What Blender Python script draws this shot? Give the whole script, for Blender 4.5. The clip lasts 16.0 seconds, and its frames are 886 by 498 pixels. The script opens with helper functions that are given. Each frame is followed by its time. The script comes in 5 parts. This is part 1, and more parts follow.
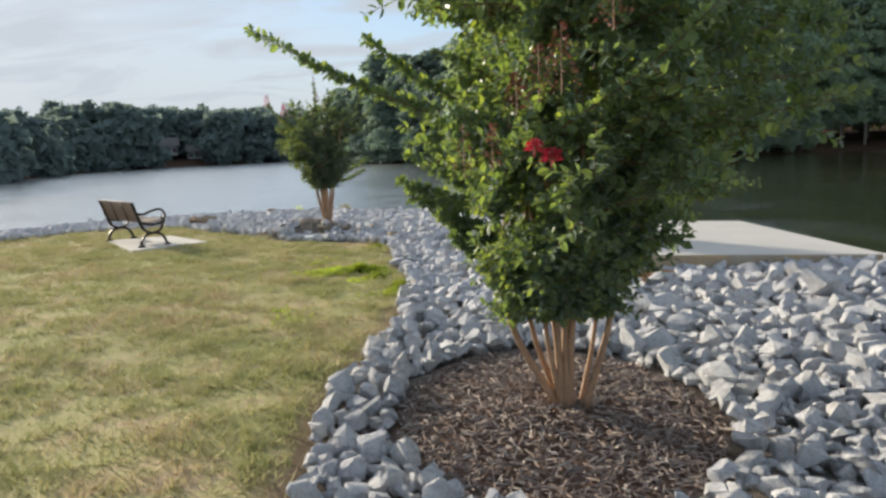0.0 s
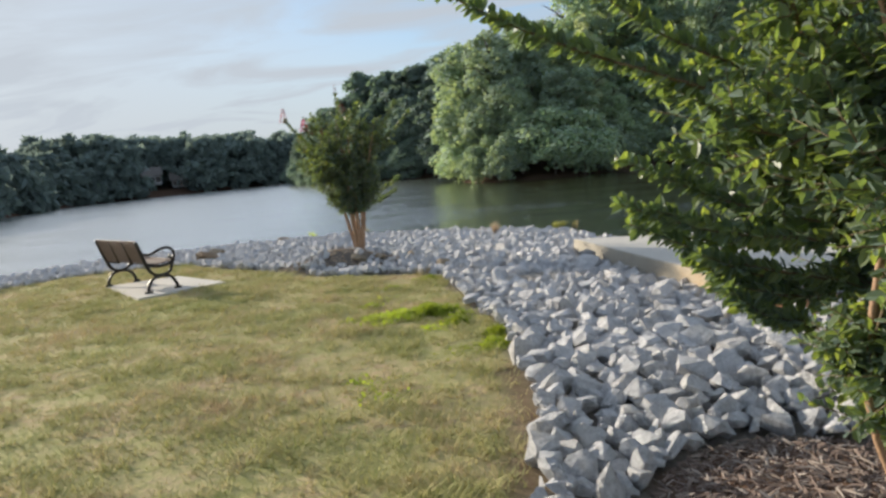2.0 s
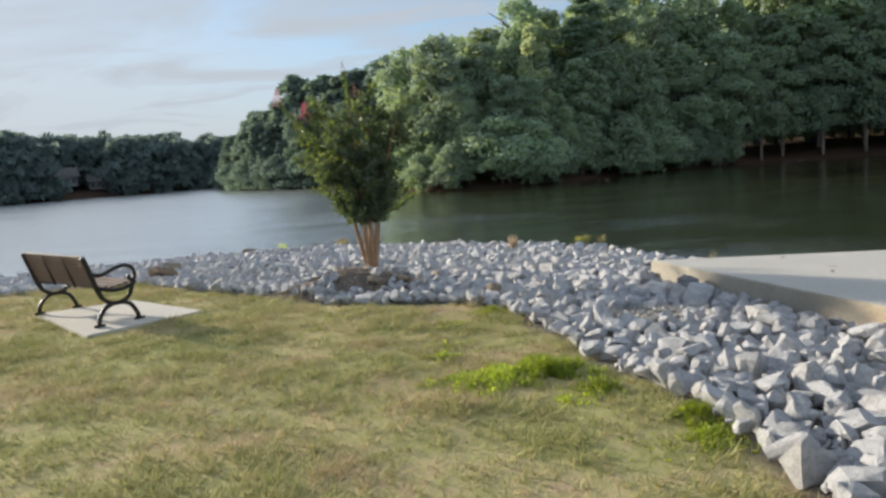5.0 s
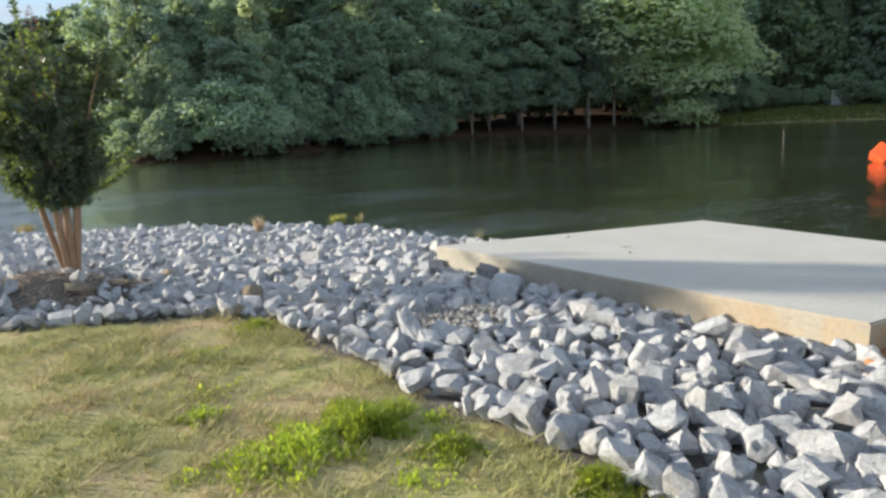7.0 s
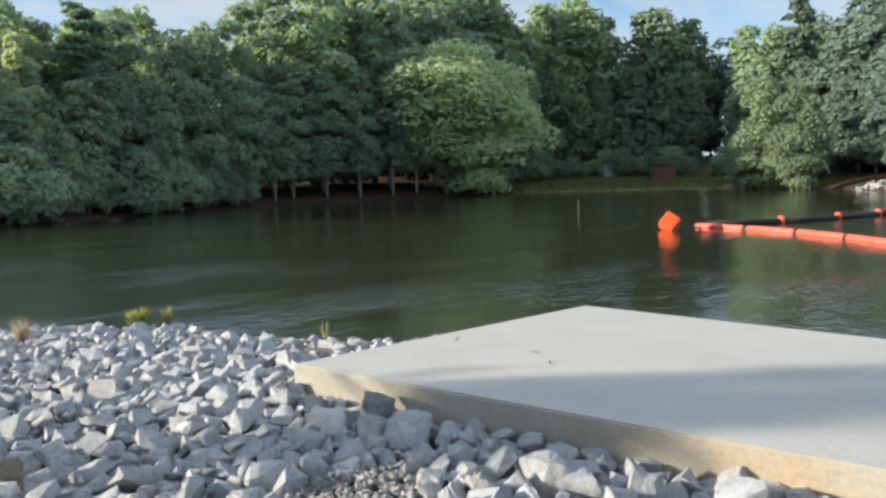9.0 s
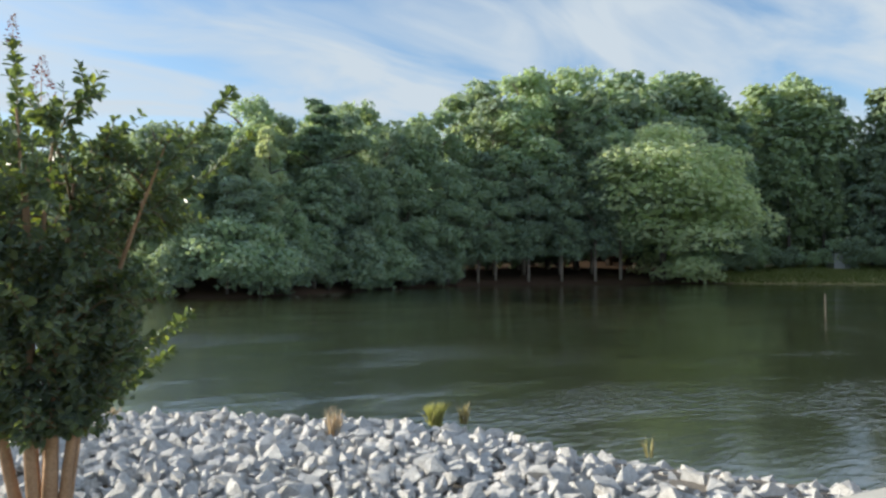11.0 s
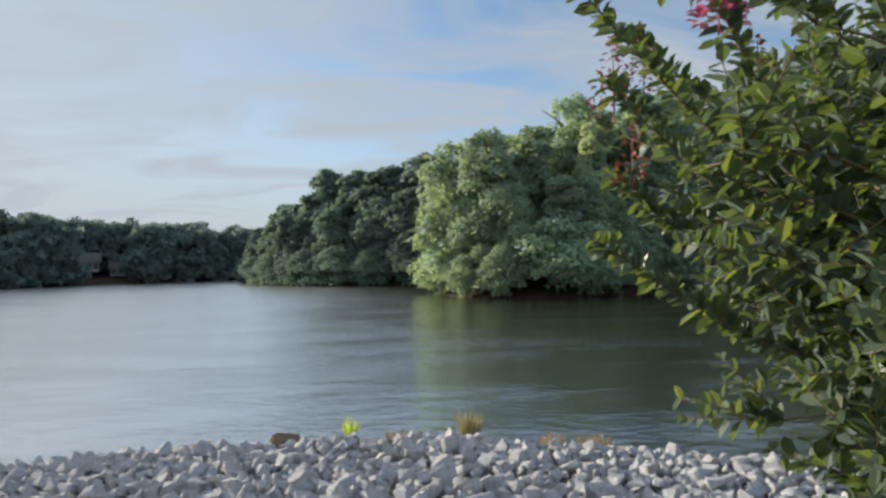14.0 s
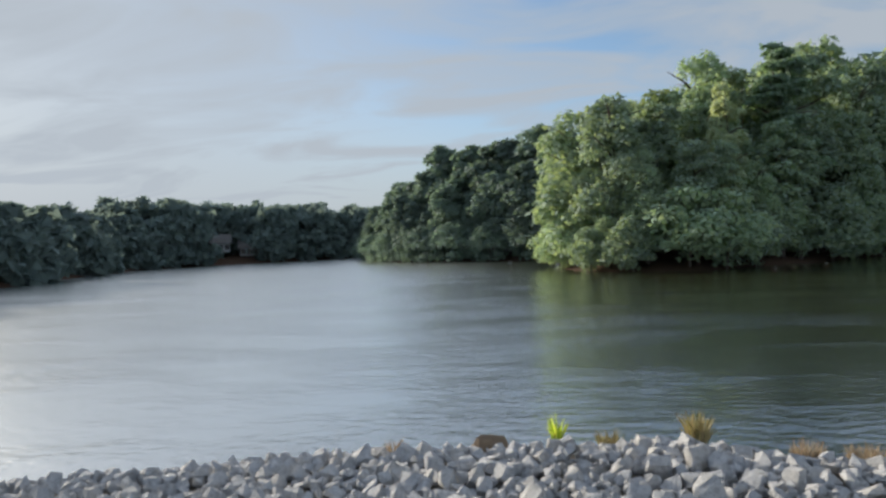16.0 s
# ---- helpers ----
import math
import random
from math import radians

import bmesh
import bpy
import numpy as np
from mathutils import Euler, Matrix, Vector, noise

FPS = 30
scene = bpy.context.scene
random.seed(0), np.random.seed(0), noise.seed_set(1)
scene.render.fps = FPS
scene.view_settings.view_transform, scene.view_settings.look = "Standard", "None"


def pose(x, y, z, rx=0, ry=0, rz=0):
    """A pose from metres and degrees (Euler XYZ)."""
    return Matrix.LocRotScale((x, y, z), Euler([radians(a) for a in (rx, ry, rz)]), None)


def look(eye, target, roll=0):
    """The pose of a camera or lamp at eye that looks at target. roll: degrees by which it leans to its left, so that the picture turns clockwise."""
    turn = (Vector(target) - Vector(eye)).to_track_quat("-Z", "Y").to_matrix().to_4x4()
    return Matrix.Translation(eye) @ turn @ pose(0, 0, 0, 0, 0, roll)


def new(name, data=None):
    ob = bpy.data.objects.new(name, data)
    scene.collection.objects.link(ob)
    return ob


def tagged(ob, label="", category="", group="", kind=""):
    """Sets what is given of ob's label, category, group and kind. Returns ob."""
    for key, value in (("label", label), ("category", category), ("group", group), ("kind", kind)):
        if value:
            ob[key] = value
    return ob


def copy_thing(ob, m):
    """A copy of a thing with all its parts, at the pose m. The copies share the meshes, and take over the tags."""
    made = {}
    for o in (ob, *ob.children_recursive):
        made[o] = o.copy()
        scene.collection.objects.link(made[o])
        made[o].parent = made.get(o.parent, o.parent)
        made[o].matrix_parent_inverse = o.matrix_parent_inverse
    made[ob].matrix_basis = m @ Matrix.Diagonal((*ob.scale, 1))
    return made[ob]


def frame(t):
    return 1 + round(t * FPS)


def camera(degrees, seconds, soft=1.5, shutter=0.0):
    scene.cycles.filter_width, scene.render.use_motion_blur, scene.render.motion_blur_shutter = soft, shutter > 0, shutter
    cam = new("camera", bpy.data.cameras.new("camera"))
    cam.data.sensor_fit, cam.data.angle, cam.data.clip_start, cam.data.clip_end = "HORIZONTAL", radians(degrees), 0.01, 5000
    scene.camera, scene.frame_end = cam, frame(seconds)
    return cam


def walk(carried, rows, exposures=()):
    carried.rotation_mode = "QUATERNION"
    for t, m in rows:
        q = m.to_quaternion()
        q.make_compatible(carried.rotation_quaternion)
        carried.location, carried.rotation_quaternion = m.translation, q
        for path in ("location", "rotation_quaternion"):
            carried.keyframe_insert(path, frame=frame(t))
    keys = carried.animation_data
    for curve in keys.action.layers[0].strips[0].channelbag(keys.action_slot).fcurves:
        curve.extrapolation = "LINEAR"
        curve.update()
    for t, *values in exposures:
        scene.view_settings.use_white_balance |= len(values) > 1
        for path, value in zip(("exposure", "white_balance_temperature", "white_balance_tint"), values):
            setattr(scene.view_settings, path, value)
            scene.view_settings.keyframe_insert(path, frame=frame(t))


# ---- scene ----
cam = camera(65.4, 16.0, soft=2.7)
PATH = [
    (0, (-0.913, 1.749, 1.529), (-0.87, 3.728, 1.238), -2.2),
    (0.5, (-1.086, 2.26, 1.549), (-1.09, 4.239, 1.258), -3.5),
    (1, (-1.402, 2.632, 1.522), (-1.422, 4.613, 1.249), -4.3),
    (1.5, (-1.686, 3.02, 1.553), (-1.676, 5.003, 1.292), -4.8),
    (2, (-1.884, 3.448, 1.554), (-1.804, 5.43, 1.303), -5.2),
    (2.5, (-2.206, 3.852, 1.567), (-1.937, 5.818, 1.315), -3.9),
    (3, (-2.428, 4.233, 1.54), (-2.237, 6.209, 1.297), -6.0),
    (3.5, (-2.694, 4.664, 1.553), (-2.488, 6.638, 1.304), -5.1),
    (6, (-3.224, 6.581, 1.517), (-2.714, 8.502, 1.287), -0.4),
    (6.5, (-3.224, 7.032, 1.526), (-2.366, 8.813, 1.225), 1.1),
    (7, (-3.094, 7.486, 1.496), (-2.08, 9.171, 1.134), -2.3),
    (7.5, (-2.936, 7.911, 1.531), (-1.742, 9.479, 1.192), -2.7),
    (8, (-2.786, 8.362, 1.564), (-1.316, 9.69, 1.291), -0.9),
    (8.5, (-2.553, 8.77, 1.553), (-1.041, 10.056, 1.303), -3.3),
    (9, (-2.519, 9.238, 1.573), (-1.051, 10.581, 1.38), -1.6),
    (9.5, (-2.557, 9.71, 1.624), (-1.272, 11.239, 1.521), -1.8),
    (12, (-3.394, 11.953, 1.658), (-2.524, 13.752, 1.744), 2.1),
    (12.5, (-3.67, 12.39, 1.606), (-3.134, 14.316, 1.638), -0.0),
    (13, (-3.975, 12.736, 1.627), (-3.63, 14.706, 1.67), -0.2),
    (13.5, (-4.226, 13.12, 1.664), (-3.938, 15.098, 1.704), -0.7),
    (14, (-4.335, 13.461, 1.683), (-4.09, 15.446, 1.738), -1.0),
    (14.5, (-4.583, 13.7, 1.688), (-4.355, 15.685, 1.755), -0.4),
    (15, (-4.752, 13.914, 1.682), (-4.572, 15.905, 1.737), -0.8),
    (15.5, (-4.911, 14.294, 1.7), (-4.867, 16.293, 1.713), -2.7),
    (16, (-5.199, 14.478, 1.74), (-5.275, 16.476, 1.731), -2.2),
]
walk(cam, [(t, look(eye, target, roll)) for t, eye, target, roll in PATH], [(0, 1.97, 5950, 9), (3.5, 1.83, 5950, 9), (6.0, 1.9, 5800, 8), (6.7, 2.08, 5750, 7), (7.2, 2.12, 5750, 7), (8.5, 2.12, 5650, 6), (9.5, 2.18, 5750, 5), (12.0, 2.1, 5850, 6), (12.7, 2.0, 5850, 7), (13.5, 1.82, 5850, 8), (16, 1.63, 5850, 8)])

# ---- light ----
SUN_EL, SUN_AZ = radians(14.5), radians(-48.0)  # azimuth from +y towards +x
sun_dir = Vector((math.sin(SUN_AZ) * math.cos(SUN_EL), math.cos(SUN_AZ) * math.cos(SUN_EL), math.sin(SUN_EL)))
sun_data = bpy.data.lights.new("sun", "SUN")
sun_data.energy, sun_data.angle, sun_data.color = 2.05, radians(2.2), (1.0, 0.84, 0.62)
sun = new("sun", sun_data)
sun.matrix_world = look(sun_dir * 50, (0, 0, 0))


def link(nt, a, b):
    nt.links.new(a, b)


def node(nt, kind, **values):
    n = nt.nodes.new(kind)
    for key, value in values.items():
        n.inputs[key.replace("_", " ")].default_value = value
    return n


def ramp(nt, fac, stops):
    n = nt.nodes.new("ShaderNodeValToRGB")
    while len(n.color_ramp.elements) < len(stops):
        n.color_ramp.elements.new(0.5)
    for e, (at, col) in zip(n.color_ramp.elements, stops):
        e.position, e.color = at, (*col, 1) if len(col) == 3 else col
    link(nt, fac, n.inputs["Fac"])
    return n.outputs["Color"]


def mix(nt, fac, a, b, how="MIX"):
    n = nt.nodes.new("ShaderNodeMix")
    n.data_type, n.blend_type = "RGBA", how
    for socket, v in ((n.inputs["Factor"], fac), (n.inputs["A"], a), (n.inputs["B"], b)):
        if isinstance(v, (int, float)):
            socket.default_value = v
        elif isinstance(v, tuple):
            socket.default_value = (*v, 1)
        else:
            link(nt, v, socket)
    return n.outputs["Result"]


world = bpy.data.worlds.new("sky")
scene.world = world
world.use_nodes = True
wt = world.node_tree
wt.nodes.clear()
sky = wt.nodes.new("ShaderNodeTexSky")
sky.sky_type, sky.sun_disc = "NISHITA", False
sky.sun_elevation, sky.sun_rotation = SUN_EL, SUN_AZ
sky.air_density, sky.dust_density, sky.ozone_density = 1.0, 0.6, 2.0
clear_sky = node(wt, "ShaderNodeBackground", Strength=0.046)
link(wt, sky.outputs["Color"], clear_sky.inputs["Color"])
coord = wt.nodes.new("ShaderNodeTexCoord")
split = wt.nodes.new("ShaderNodeSeparateXYZ")
link(wt, coord.outputs["Generated"], split.inputs[0])
lift = wt.nodes.new("ShaderNodeMath")
lift.operation = "ADD"
link(wt, split.outputs["Z"], lift.inputs[0])
lift.inputs[1].default_value = 0.22
flat = wt.nodes.new("ShaderNodeVectorMath")
flat.operation = "DIVIDE"
link(wt, coord.outputs["Generated"], flat.inputs[0])
link(wt, lift.outputs[0], flat.inputs[1])
cmap = wt.nodes.new("ShaderNodeMapping")
link(wt, flat.outputs[0], cmap.inputs["Vector"])
cmap.inputs["Rotation"].default_value = (0, 0, radians(25))
cmap.inputs["Scale"].default_value = (0.7, 1.5, 0.3)
cloud_noise = node(wt, "ShaderNodeTexNoise", Scale=2.3, Detail=7.0, Roughness=0.52, Distortion=0.7)
link(wt, cmap.outputs[0], cloud_noise.inputs["Vector"])
cover = ramp(wt, cloud_noise.outputs["Fac"], [(0.38, (0.14, 0.14, 0.14)), (0.5, (0.56, 0.56, 0.56)), (0.63, (0.95, 0.95, 0.95))])
toward = wt.nodes.new("ShaderNodeVectorMath")
toward.operation = "DOT_PRODUCT"
link(wt, coord.outputs["Generated"], toward.inputs[0])
toward.inputs[1].default_value = sun_dir
veil = node(wt, "ShaderNodeMapRange", From_Min=0.55, From_Max=0.98, To_Min=0.0, To_Max=0.85)
veil.interpolation_type = "SMOOTHSTEP"
link(wt, toward.outputs["Value"], veil.inputs["Value"])
# haze thickens towards the horizon
low_haze = node(wt, "ShaderNodeMapRange", From_Min=0.02, From_Max=0.26, To_Min=0.9, To_Max=0.0)
low_haze.interpolation_type = "SMOOTHSTEP"
link(wt, split.outputs["Z"], low_haze.inputs["Value"])
most = wt.nodes.new("ShaderNodeMath")
most.operation = "MAXIMUM"
link(wt, cover, most.inputs[0])
link(wt, low_haze.outputs[0], most.inputs[1])
cover = most.outputs[0]
cloud = node(wt, "ShaderNodeBackground", Strength=0.160)
cloud.inputs["Color"].default_value = (0.96, 0.985, 1.0, 1)
blend = wt.nodes.new("ShaderNodeMixShader")
link(wt, cover, blend.inputs[0])
link(wt, clear_sky.outputs[0], blend.inputs[1])
link(wt, cloud.outputs[0], blend.inputs[2])
haze = node(wt, "ShaderNodeBackground", Strength=0.170)
haze.inputs["Color"].default_value = (0.96, 0.985, 1.0, 1)
hazy = wt.nodes.new("ShaderNodeMixShader")
link(wt, veil.outputs[0], hazy.inputs[0])
link(wt, blend.outputs[0], hazy.inputs[1])
link(wt, haze.outputs[0], hazy.inputs[2])
wout = wt.nodes.new("ShaderNodeOutputWorld")
link(wt, hazy.outputs[0], wout.inputs["Surface"])


# ---- materials ----
def material(name):
    m = bpy.data.materials.new(name)
    m.use_nodes = True
    nt = m.node_tree
    return m, nt, nt.nodes["Principled BSDF"]


def noise_tex(nt, scale, detail=4.0, rough=0.55, vector=None, distortion=0.0):
    n = node(nt, "ShaderNodeTexNoise", Scale=scale, Detail=detail, Roughness=rough, Distortion=distortion)
    if vector is not None:
        link(nt, vector, n.inputs["Vector"])
    return n.outputs["Fac"]


def position(nt):
    return nt.nodes.new("ShaderNodeNewGeometry").outputs["Position"]


def bump(nt, bsdf, height, strength, distance=0.02):
    b = node(nt, "ShaderNodeBump", Strength=strength, Distance=distance)
    link(nt, height, b.inputs["Height"])
    link(nt, b.outputs[0], bsdf.inputs["Normal"])


def simple(name, low, high, scale, rough=0.7, metal=0.0, bump_by=0.3, fine=None, dist=0.01, grain=0.55):
    """Two scales of variation between two colours, with a fine relief."""
    m, nt, bs = material(name)
    p = nt.nodes.new("ShaderNodeTexCoord").outputs["Object"]
    a = noise_tex(nt, scale, 5, 0.6, p)
    b = noise_tex(nt, scale * (fine or 9), 3, 0.6, p)
    c = ramp(nt, a, [(0.3, low), (0.7, high)])
    c2 = mix(nt, 0.45, c, ramp(nt, b, [(0.25, tuple(v * grain for v in low)), (0.75, tuple(min(1, v * (1.7 - grain) ** 0.5 * 1.08) for v in high))]))
    link(nt, c2, bs.inputs["Base Color"])
    bs.inputs["Roughness"].default_value, bs.inputs["Metallic"].default_value = rough, metal
    bump(nt, bs, b, bump_by, dist)
    return m


def leafy(name, colours, thin=0.4, rough=0.5, through_tint=(1.9, 1.7, 0.7), haze_sheen=0.0):
    """Leaves: colour varies leaf by leaf (and tree by tree), some light passes through."""
    m, nt, bs = material(name)
    geo = nt.nodes.new("ShaderNodeNewGeometry")
    info = nt.nodes.new("ShaderNodeObjectInfo")
    fac = geo.outputs["Random Per Island"]
    n = len(colours)
    col = ramp(nt, fac, [(i / max(1, n - 1), c) for i, c in enumerate(colours)])
    hs = nt.nodes.new("ShaderNodeHueSaturation")
    link(nt, col, hs.inputs["Color"])
    mr = node(nt, "ShaderNodeMapRange", To_Min=0.72, To_Max=1.3)
    link(nt, info.outputs["Random"], mr.inputs["Value"])
    link(nt, mr.outputs[0], hs.inputs["Value"])
    mh = node(nt, "ShaderNodeMapRange", To_Min=0.485, To_Max=0.515)
    link(nt, noise_tex(nt, 0.35, 2, 0.5, geo.outputs["Position"]), mh.inputs["Value"])
    link(nt, mh.outputs[0], hs.inputs["Hue"])
    link(nt, hs.outputs[0], bs.inputs["Base Color"])
    bs.inputs["Roughness"].default_value = rough
    bs.inputs["Specular IOR Level"].default_value = 0.35
    # soft, cool sheen that stands in for a haze veil over foliage
    bs.inputs["Sheen Weight"].default_value, bs.inputs["Sheen Roughness"].default_value = haze_sheen, 0.65
    bs.inputs["Sheen Tint"].default_value = (0.70, 0.90, 0.92, 1)
    tr = nt.nodes.new("ShaderNodeBsdfTranslucent")
    warm = mix(nt, 1.0, hs.outputs[0], through_tint, "MULTIPLY")
    link(nt, warm, tr.inputs["Color"])
    ms = nt.nodes.new("ShaderNodeMixShader")
    ms.inputs[0].default_value = thin
    link(nt, bs.outputs[0], ms.inputs[1])
    link(nt, tr.outputs[0], ms.inputs[2])
    link(nt, ms.outputs[0], nt.nodes["Material Output"].inputs["Surface"])
    return m


def lawn_patches(nt, p):
    """Broad patches of dry tan, reddish thatch and yellow-green."""
    big, mid = noise_tex(nt, 0.75, 4, 0.6, p, 0.4), noise_tex(nt, 2.6, 4, 0.65, p)
    both = mix(nt, 0.34, mix(nt, 0.45, big, mid), noise_tex(nt, 12.0, 3, 0.7, p))
    return ramp(nt, both, [(0.39, (0.32, 0.345, 0.10)), (0.46, (0.43, 0.42, 0.16)), (0.53, (0.55, 0.47, 0.235)), (0.60, (0.64, 0.46, 0.30))])


def blade_material():
    m, nt, bs = material("grass_blades")
    geo = nt.nodes.new("ShaderNodeNewGeometry")
    patch = lawn_patches(nt, geo.outputs["Position"])
    own = ramp(nt, geo.outputs["Random Per Island"], [(0.0, (0.56, 0.50, 0.28)), (0.3, (0.33, 0.37, 0.12)), (0.6, (0.58, 0.51, 0.31)), (0.8, (0.38, 0.41, 0.15)), (1.0, (0.50, 0.45, 0.26))])
    link(nt, mix(nt, 0.62, own, patch), bs.inputs["Base Color"])
    bs.inputs["Roughness"].default_value = 0.75
    bs.inputs["Specular IOR Level"].default_value = 0.2
    tr = nt.nodes.new("ShaderNodeBsdfTranslucent")
    link(nt, mix(nt, 0.5, own, patch), tr.inputs["Color"])
    ms = node(nt, "ShaderNodeMixShader")
    ms.inputs[0].default_value = 0.3
    link(nt, bs.outputs[0], ms.inputs[1])
    link(nt, tr.outputs[0], ms.inputs[2])
    link(nt, ms.outputs[0], nt.nodes["Material Output"].inputs["Surface"])
    return m


def ground_material():
    """One ground: lawn, soil under the stones, mulch, shore clay and woodland floor by the zone colours."""
    m, nt, bs = material("ground_soil_and_lawn")
    p = position(nt)
    zone = nt.nodes.new("ShaderNodeVertexColor")
    zone.layer_name = "zone"
    sep = nt.nodes.new("ShaderNodeSeparateColor")
    link(nt, zone.outputs[0], sep.inputs[0])
    mid, fine = noise_tex(nt, 3.5, 5, 0.65, p), noise_tex(nt, 55, 3, 0.7, p)
    lawn = mix(nt, 0.4, lawn_patches(nt, p), ramp(nt, fine, [(0.3, (0.21, 0.195, 0.095)), (0.7, (0.44, 0.385, 0.23))]))
    soil = ramp(nt, mid, [(0.3, (0.17, 0.15, 0.13)), (0.7, (0.30, 0.27, 0.235))])
    soil = mix(nt, 0.5, soil, ramp(nt, fine, [(0.3, (0.08, 0.07, 0.06)), (0.75, (0.33, 0.30, 0.27))]))
    mulch = mix(nt, 0.6, ramp(nt, mid, [(0.3, (0.15, 0.085, 0.06)), (0.7, (0.27, 0.165, 0.12))]),
                ramp(nt, fine, [(0.3, (0.03, 0.02, 0.015)), (0.75, (0.20, 0.14, 0.10))]))
    wood = mix(nt, mid, (0.05, 0.034, 0.025), (0.12, 0.075, 0.052))
    c = mix(nt, sep.outputs["Red"], wood, lawn)
    c = mix(nt, sep.outputs["Green"], c, soil)
    c = mix(nt, sep.outputs["Blue"], c, mulch)
    link(nt, c, bs.inputs["Base Color"])
    bs.inputs["Roughness"].default_value = 0.95
    bs.inputs["Specular IOR Level"].default_value = 0.1
    bump(nt, bs, mix(nt, 0.5, fine, mid), 0.7, 0.03)
    return m


def stone_material(name, pale, dark, warm, speck=0.32):
    """Broken granite: tone by stone, veins, mottled grain and rough broken faces."""
    m, nt, bs = material(name)
    info = nt.nodes.new("ShaderNodeObjectInfo")
    geo = nt.nodes.new("ShaderNodeNewGeometry")
    p = geo.outputs["Position"]
    rnd = nt.nodes.new("ShaderNodeMath")
    rnd.operation = "ADD"
    link(nt, info.outputs["Random"], rnd.inputs[0])
    link(nt, geo.outputs["Random Per Island"], rnd.inputs[1])
    wrap = nt.nodes.new("ShaderNodeMath")
    wrap.operation = "FRACT"
    link(nt, rnd.outputs[0], wrap.inputs[0])
    tone = ramp(nt, wrap.outputs[0], [(0.0, tuple(v * 0.8 for v in dark)), (0.14, dark), (0.4, pale), (0.72, tuple(min(0.8, v * 1.12) for v in pale)), (0.86, warm), (1.0, tuple(v * 0.85 for v in warm))])
    grain = noise_tex(nt, 70, 4, 0.75, p)
    stain = noise_tex(nt, 15, 7, 0.75, p, 1.2)
    broken = noise_tex(nt, 24, 5, 0.65, p, 0.5)
    c = mix(nt, 0.58, tone, ramp(nt, stain, [(0.38, tuple(v * 0.50 for v in pale)), (0.48, tuple(v * 0.86 for v in pale)), (0.58, tuple(min(0.88, v * 1.2) for v in pale)), (0.68, tuple(v * 0.9 for v in warm))]))
    c = mix(nt, speck, c, ramp(nt, grain, [(0.38, (0.14, 0.14, 0.15)), (0.5, (0.60, 0.60, 0.60)), (0.66, (0.8, 0.79, 0.77))]))
    link(nt, c, bs.inputs["Base Color"])
    bs.inputs["Roughness"].default_value = 0.9
    bs.inputs["Specular IOR Level"].default_value = 0.2
    bump(nt, bs, mix(nt, 0.45, mix(nt, 0.6, broken, stain), grain), 1.0, 0.05)
    return m


def water_material():
    m, nt, bs = material("lake_water")
    p = position(nt)
    mp = nt.nodes.new("ShaderNodeMapping")
    link(nt, p, mp.inputs["Vector"])
    mp.inputs["Rotation"].default_value = (0, 0, radians(20))
    mp.inputs["Scale"].default_value = (0.8, 1.7, 1)
    small, broad = noise_tex(nt, 3.1, 3, 0.55, mp.outputs[0], 0.4), noise_tex(nt, 0.22, 3, 0.5, mp.outputs[0])
    calm = ramp(nt, noise_tex(nt, 0.11, 4, 0.55, mp.outputs[0]), [(0.44, (0.18, 0.18, 0.18)), (0.6, (1, 1, 1))])
    # the open lake to the west is ruffled, the cove to the east lies sheltered
    sx = nt.nodes.new("ShaderNodeSeparateXYZ")
    link(nt, p, sx.inputs[0])
    wind = node(nt, "ShaderNodeMapRange", From_Min=14.0, From_Max=-12.0, To_Min=0.42, To_Max=1.0)
    link(nt, sx.outputs["X"], wind.inputs["Value"])
    h = mix(nt, 0.3, mix(nt, 1.0, mix(nt, 1.0, small, calm, "MULTIPLY"), wind.outputs[0], "MULTIPLY"), broad)
    chop = node(nt, "ShaderNodeMapRange", From_Min=12.0, From_Max=-8.0, To_Min=0.08, To_Max=0.24)
    link(nt, sx.outputs["X"], chop.inputs["Value"])
    link(nt, chop.outputs[0], bs.inputs["Roughness"])
    bs.inputs["Base Color"].default_value = (0.034, 0.038, 0.017, 1)
    bs.inputs["IOR"].default_value = 2.8
    bump(nt, bs, h, 0.64, 0.16)
    sheen = nt.nodes.new("ShaderNodeBsdfGlossy")
    sheen.inputs["Color"].default_value = (0.95, 0.96, 0.97, 1)
    link(nt, chop.outputs[0], sheen.inputs["Roughness"])
    link(nt, bs.inputs["Normal"].links[0].from_socket, sheen.inputs["Normal"])
    open_lake = node(nt, "ShaderNodeMapRange", From_Min=8.0, From_Max=-10.0, To_Min=0.05, To_Max=0.85)
    link(nt, sx.outputs["X"], open_lake.inputs["Value"])
    ms = nt.nodes.new("ShaderNodeMixShader")
    link(nt, open_lake.outputs[0], ms.inputs[0])
    link(nt, bs.outputs[0], ms.inputs[1])
    link(nt, sheen.outputs[0], ms.inputs[2])
    link(nt, ms.outputs[0], nt.nodes["Material Output"].inputs["Surface"])
    return m


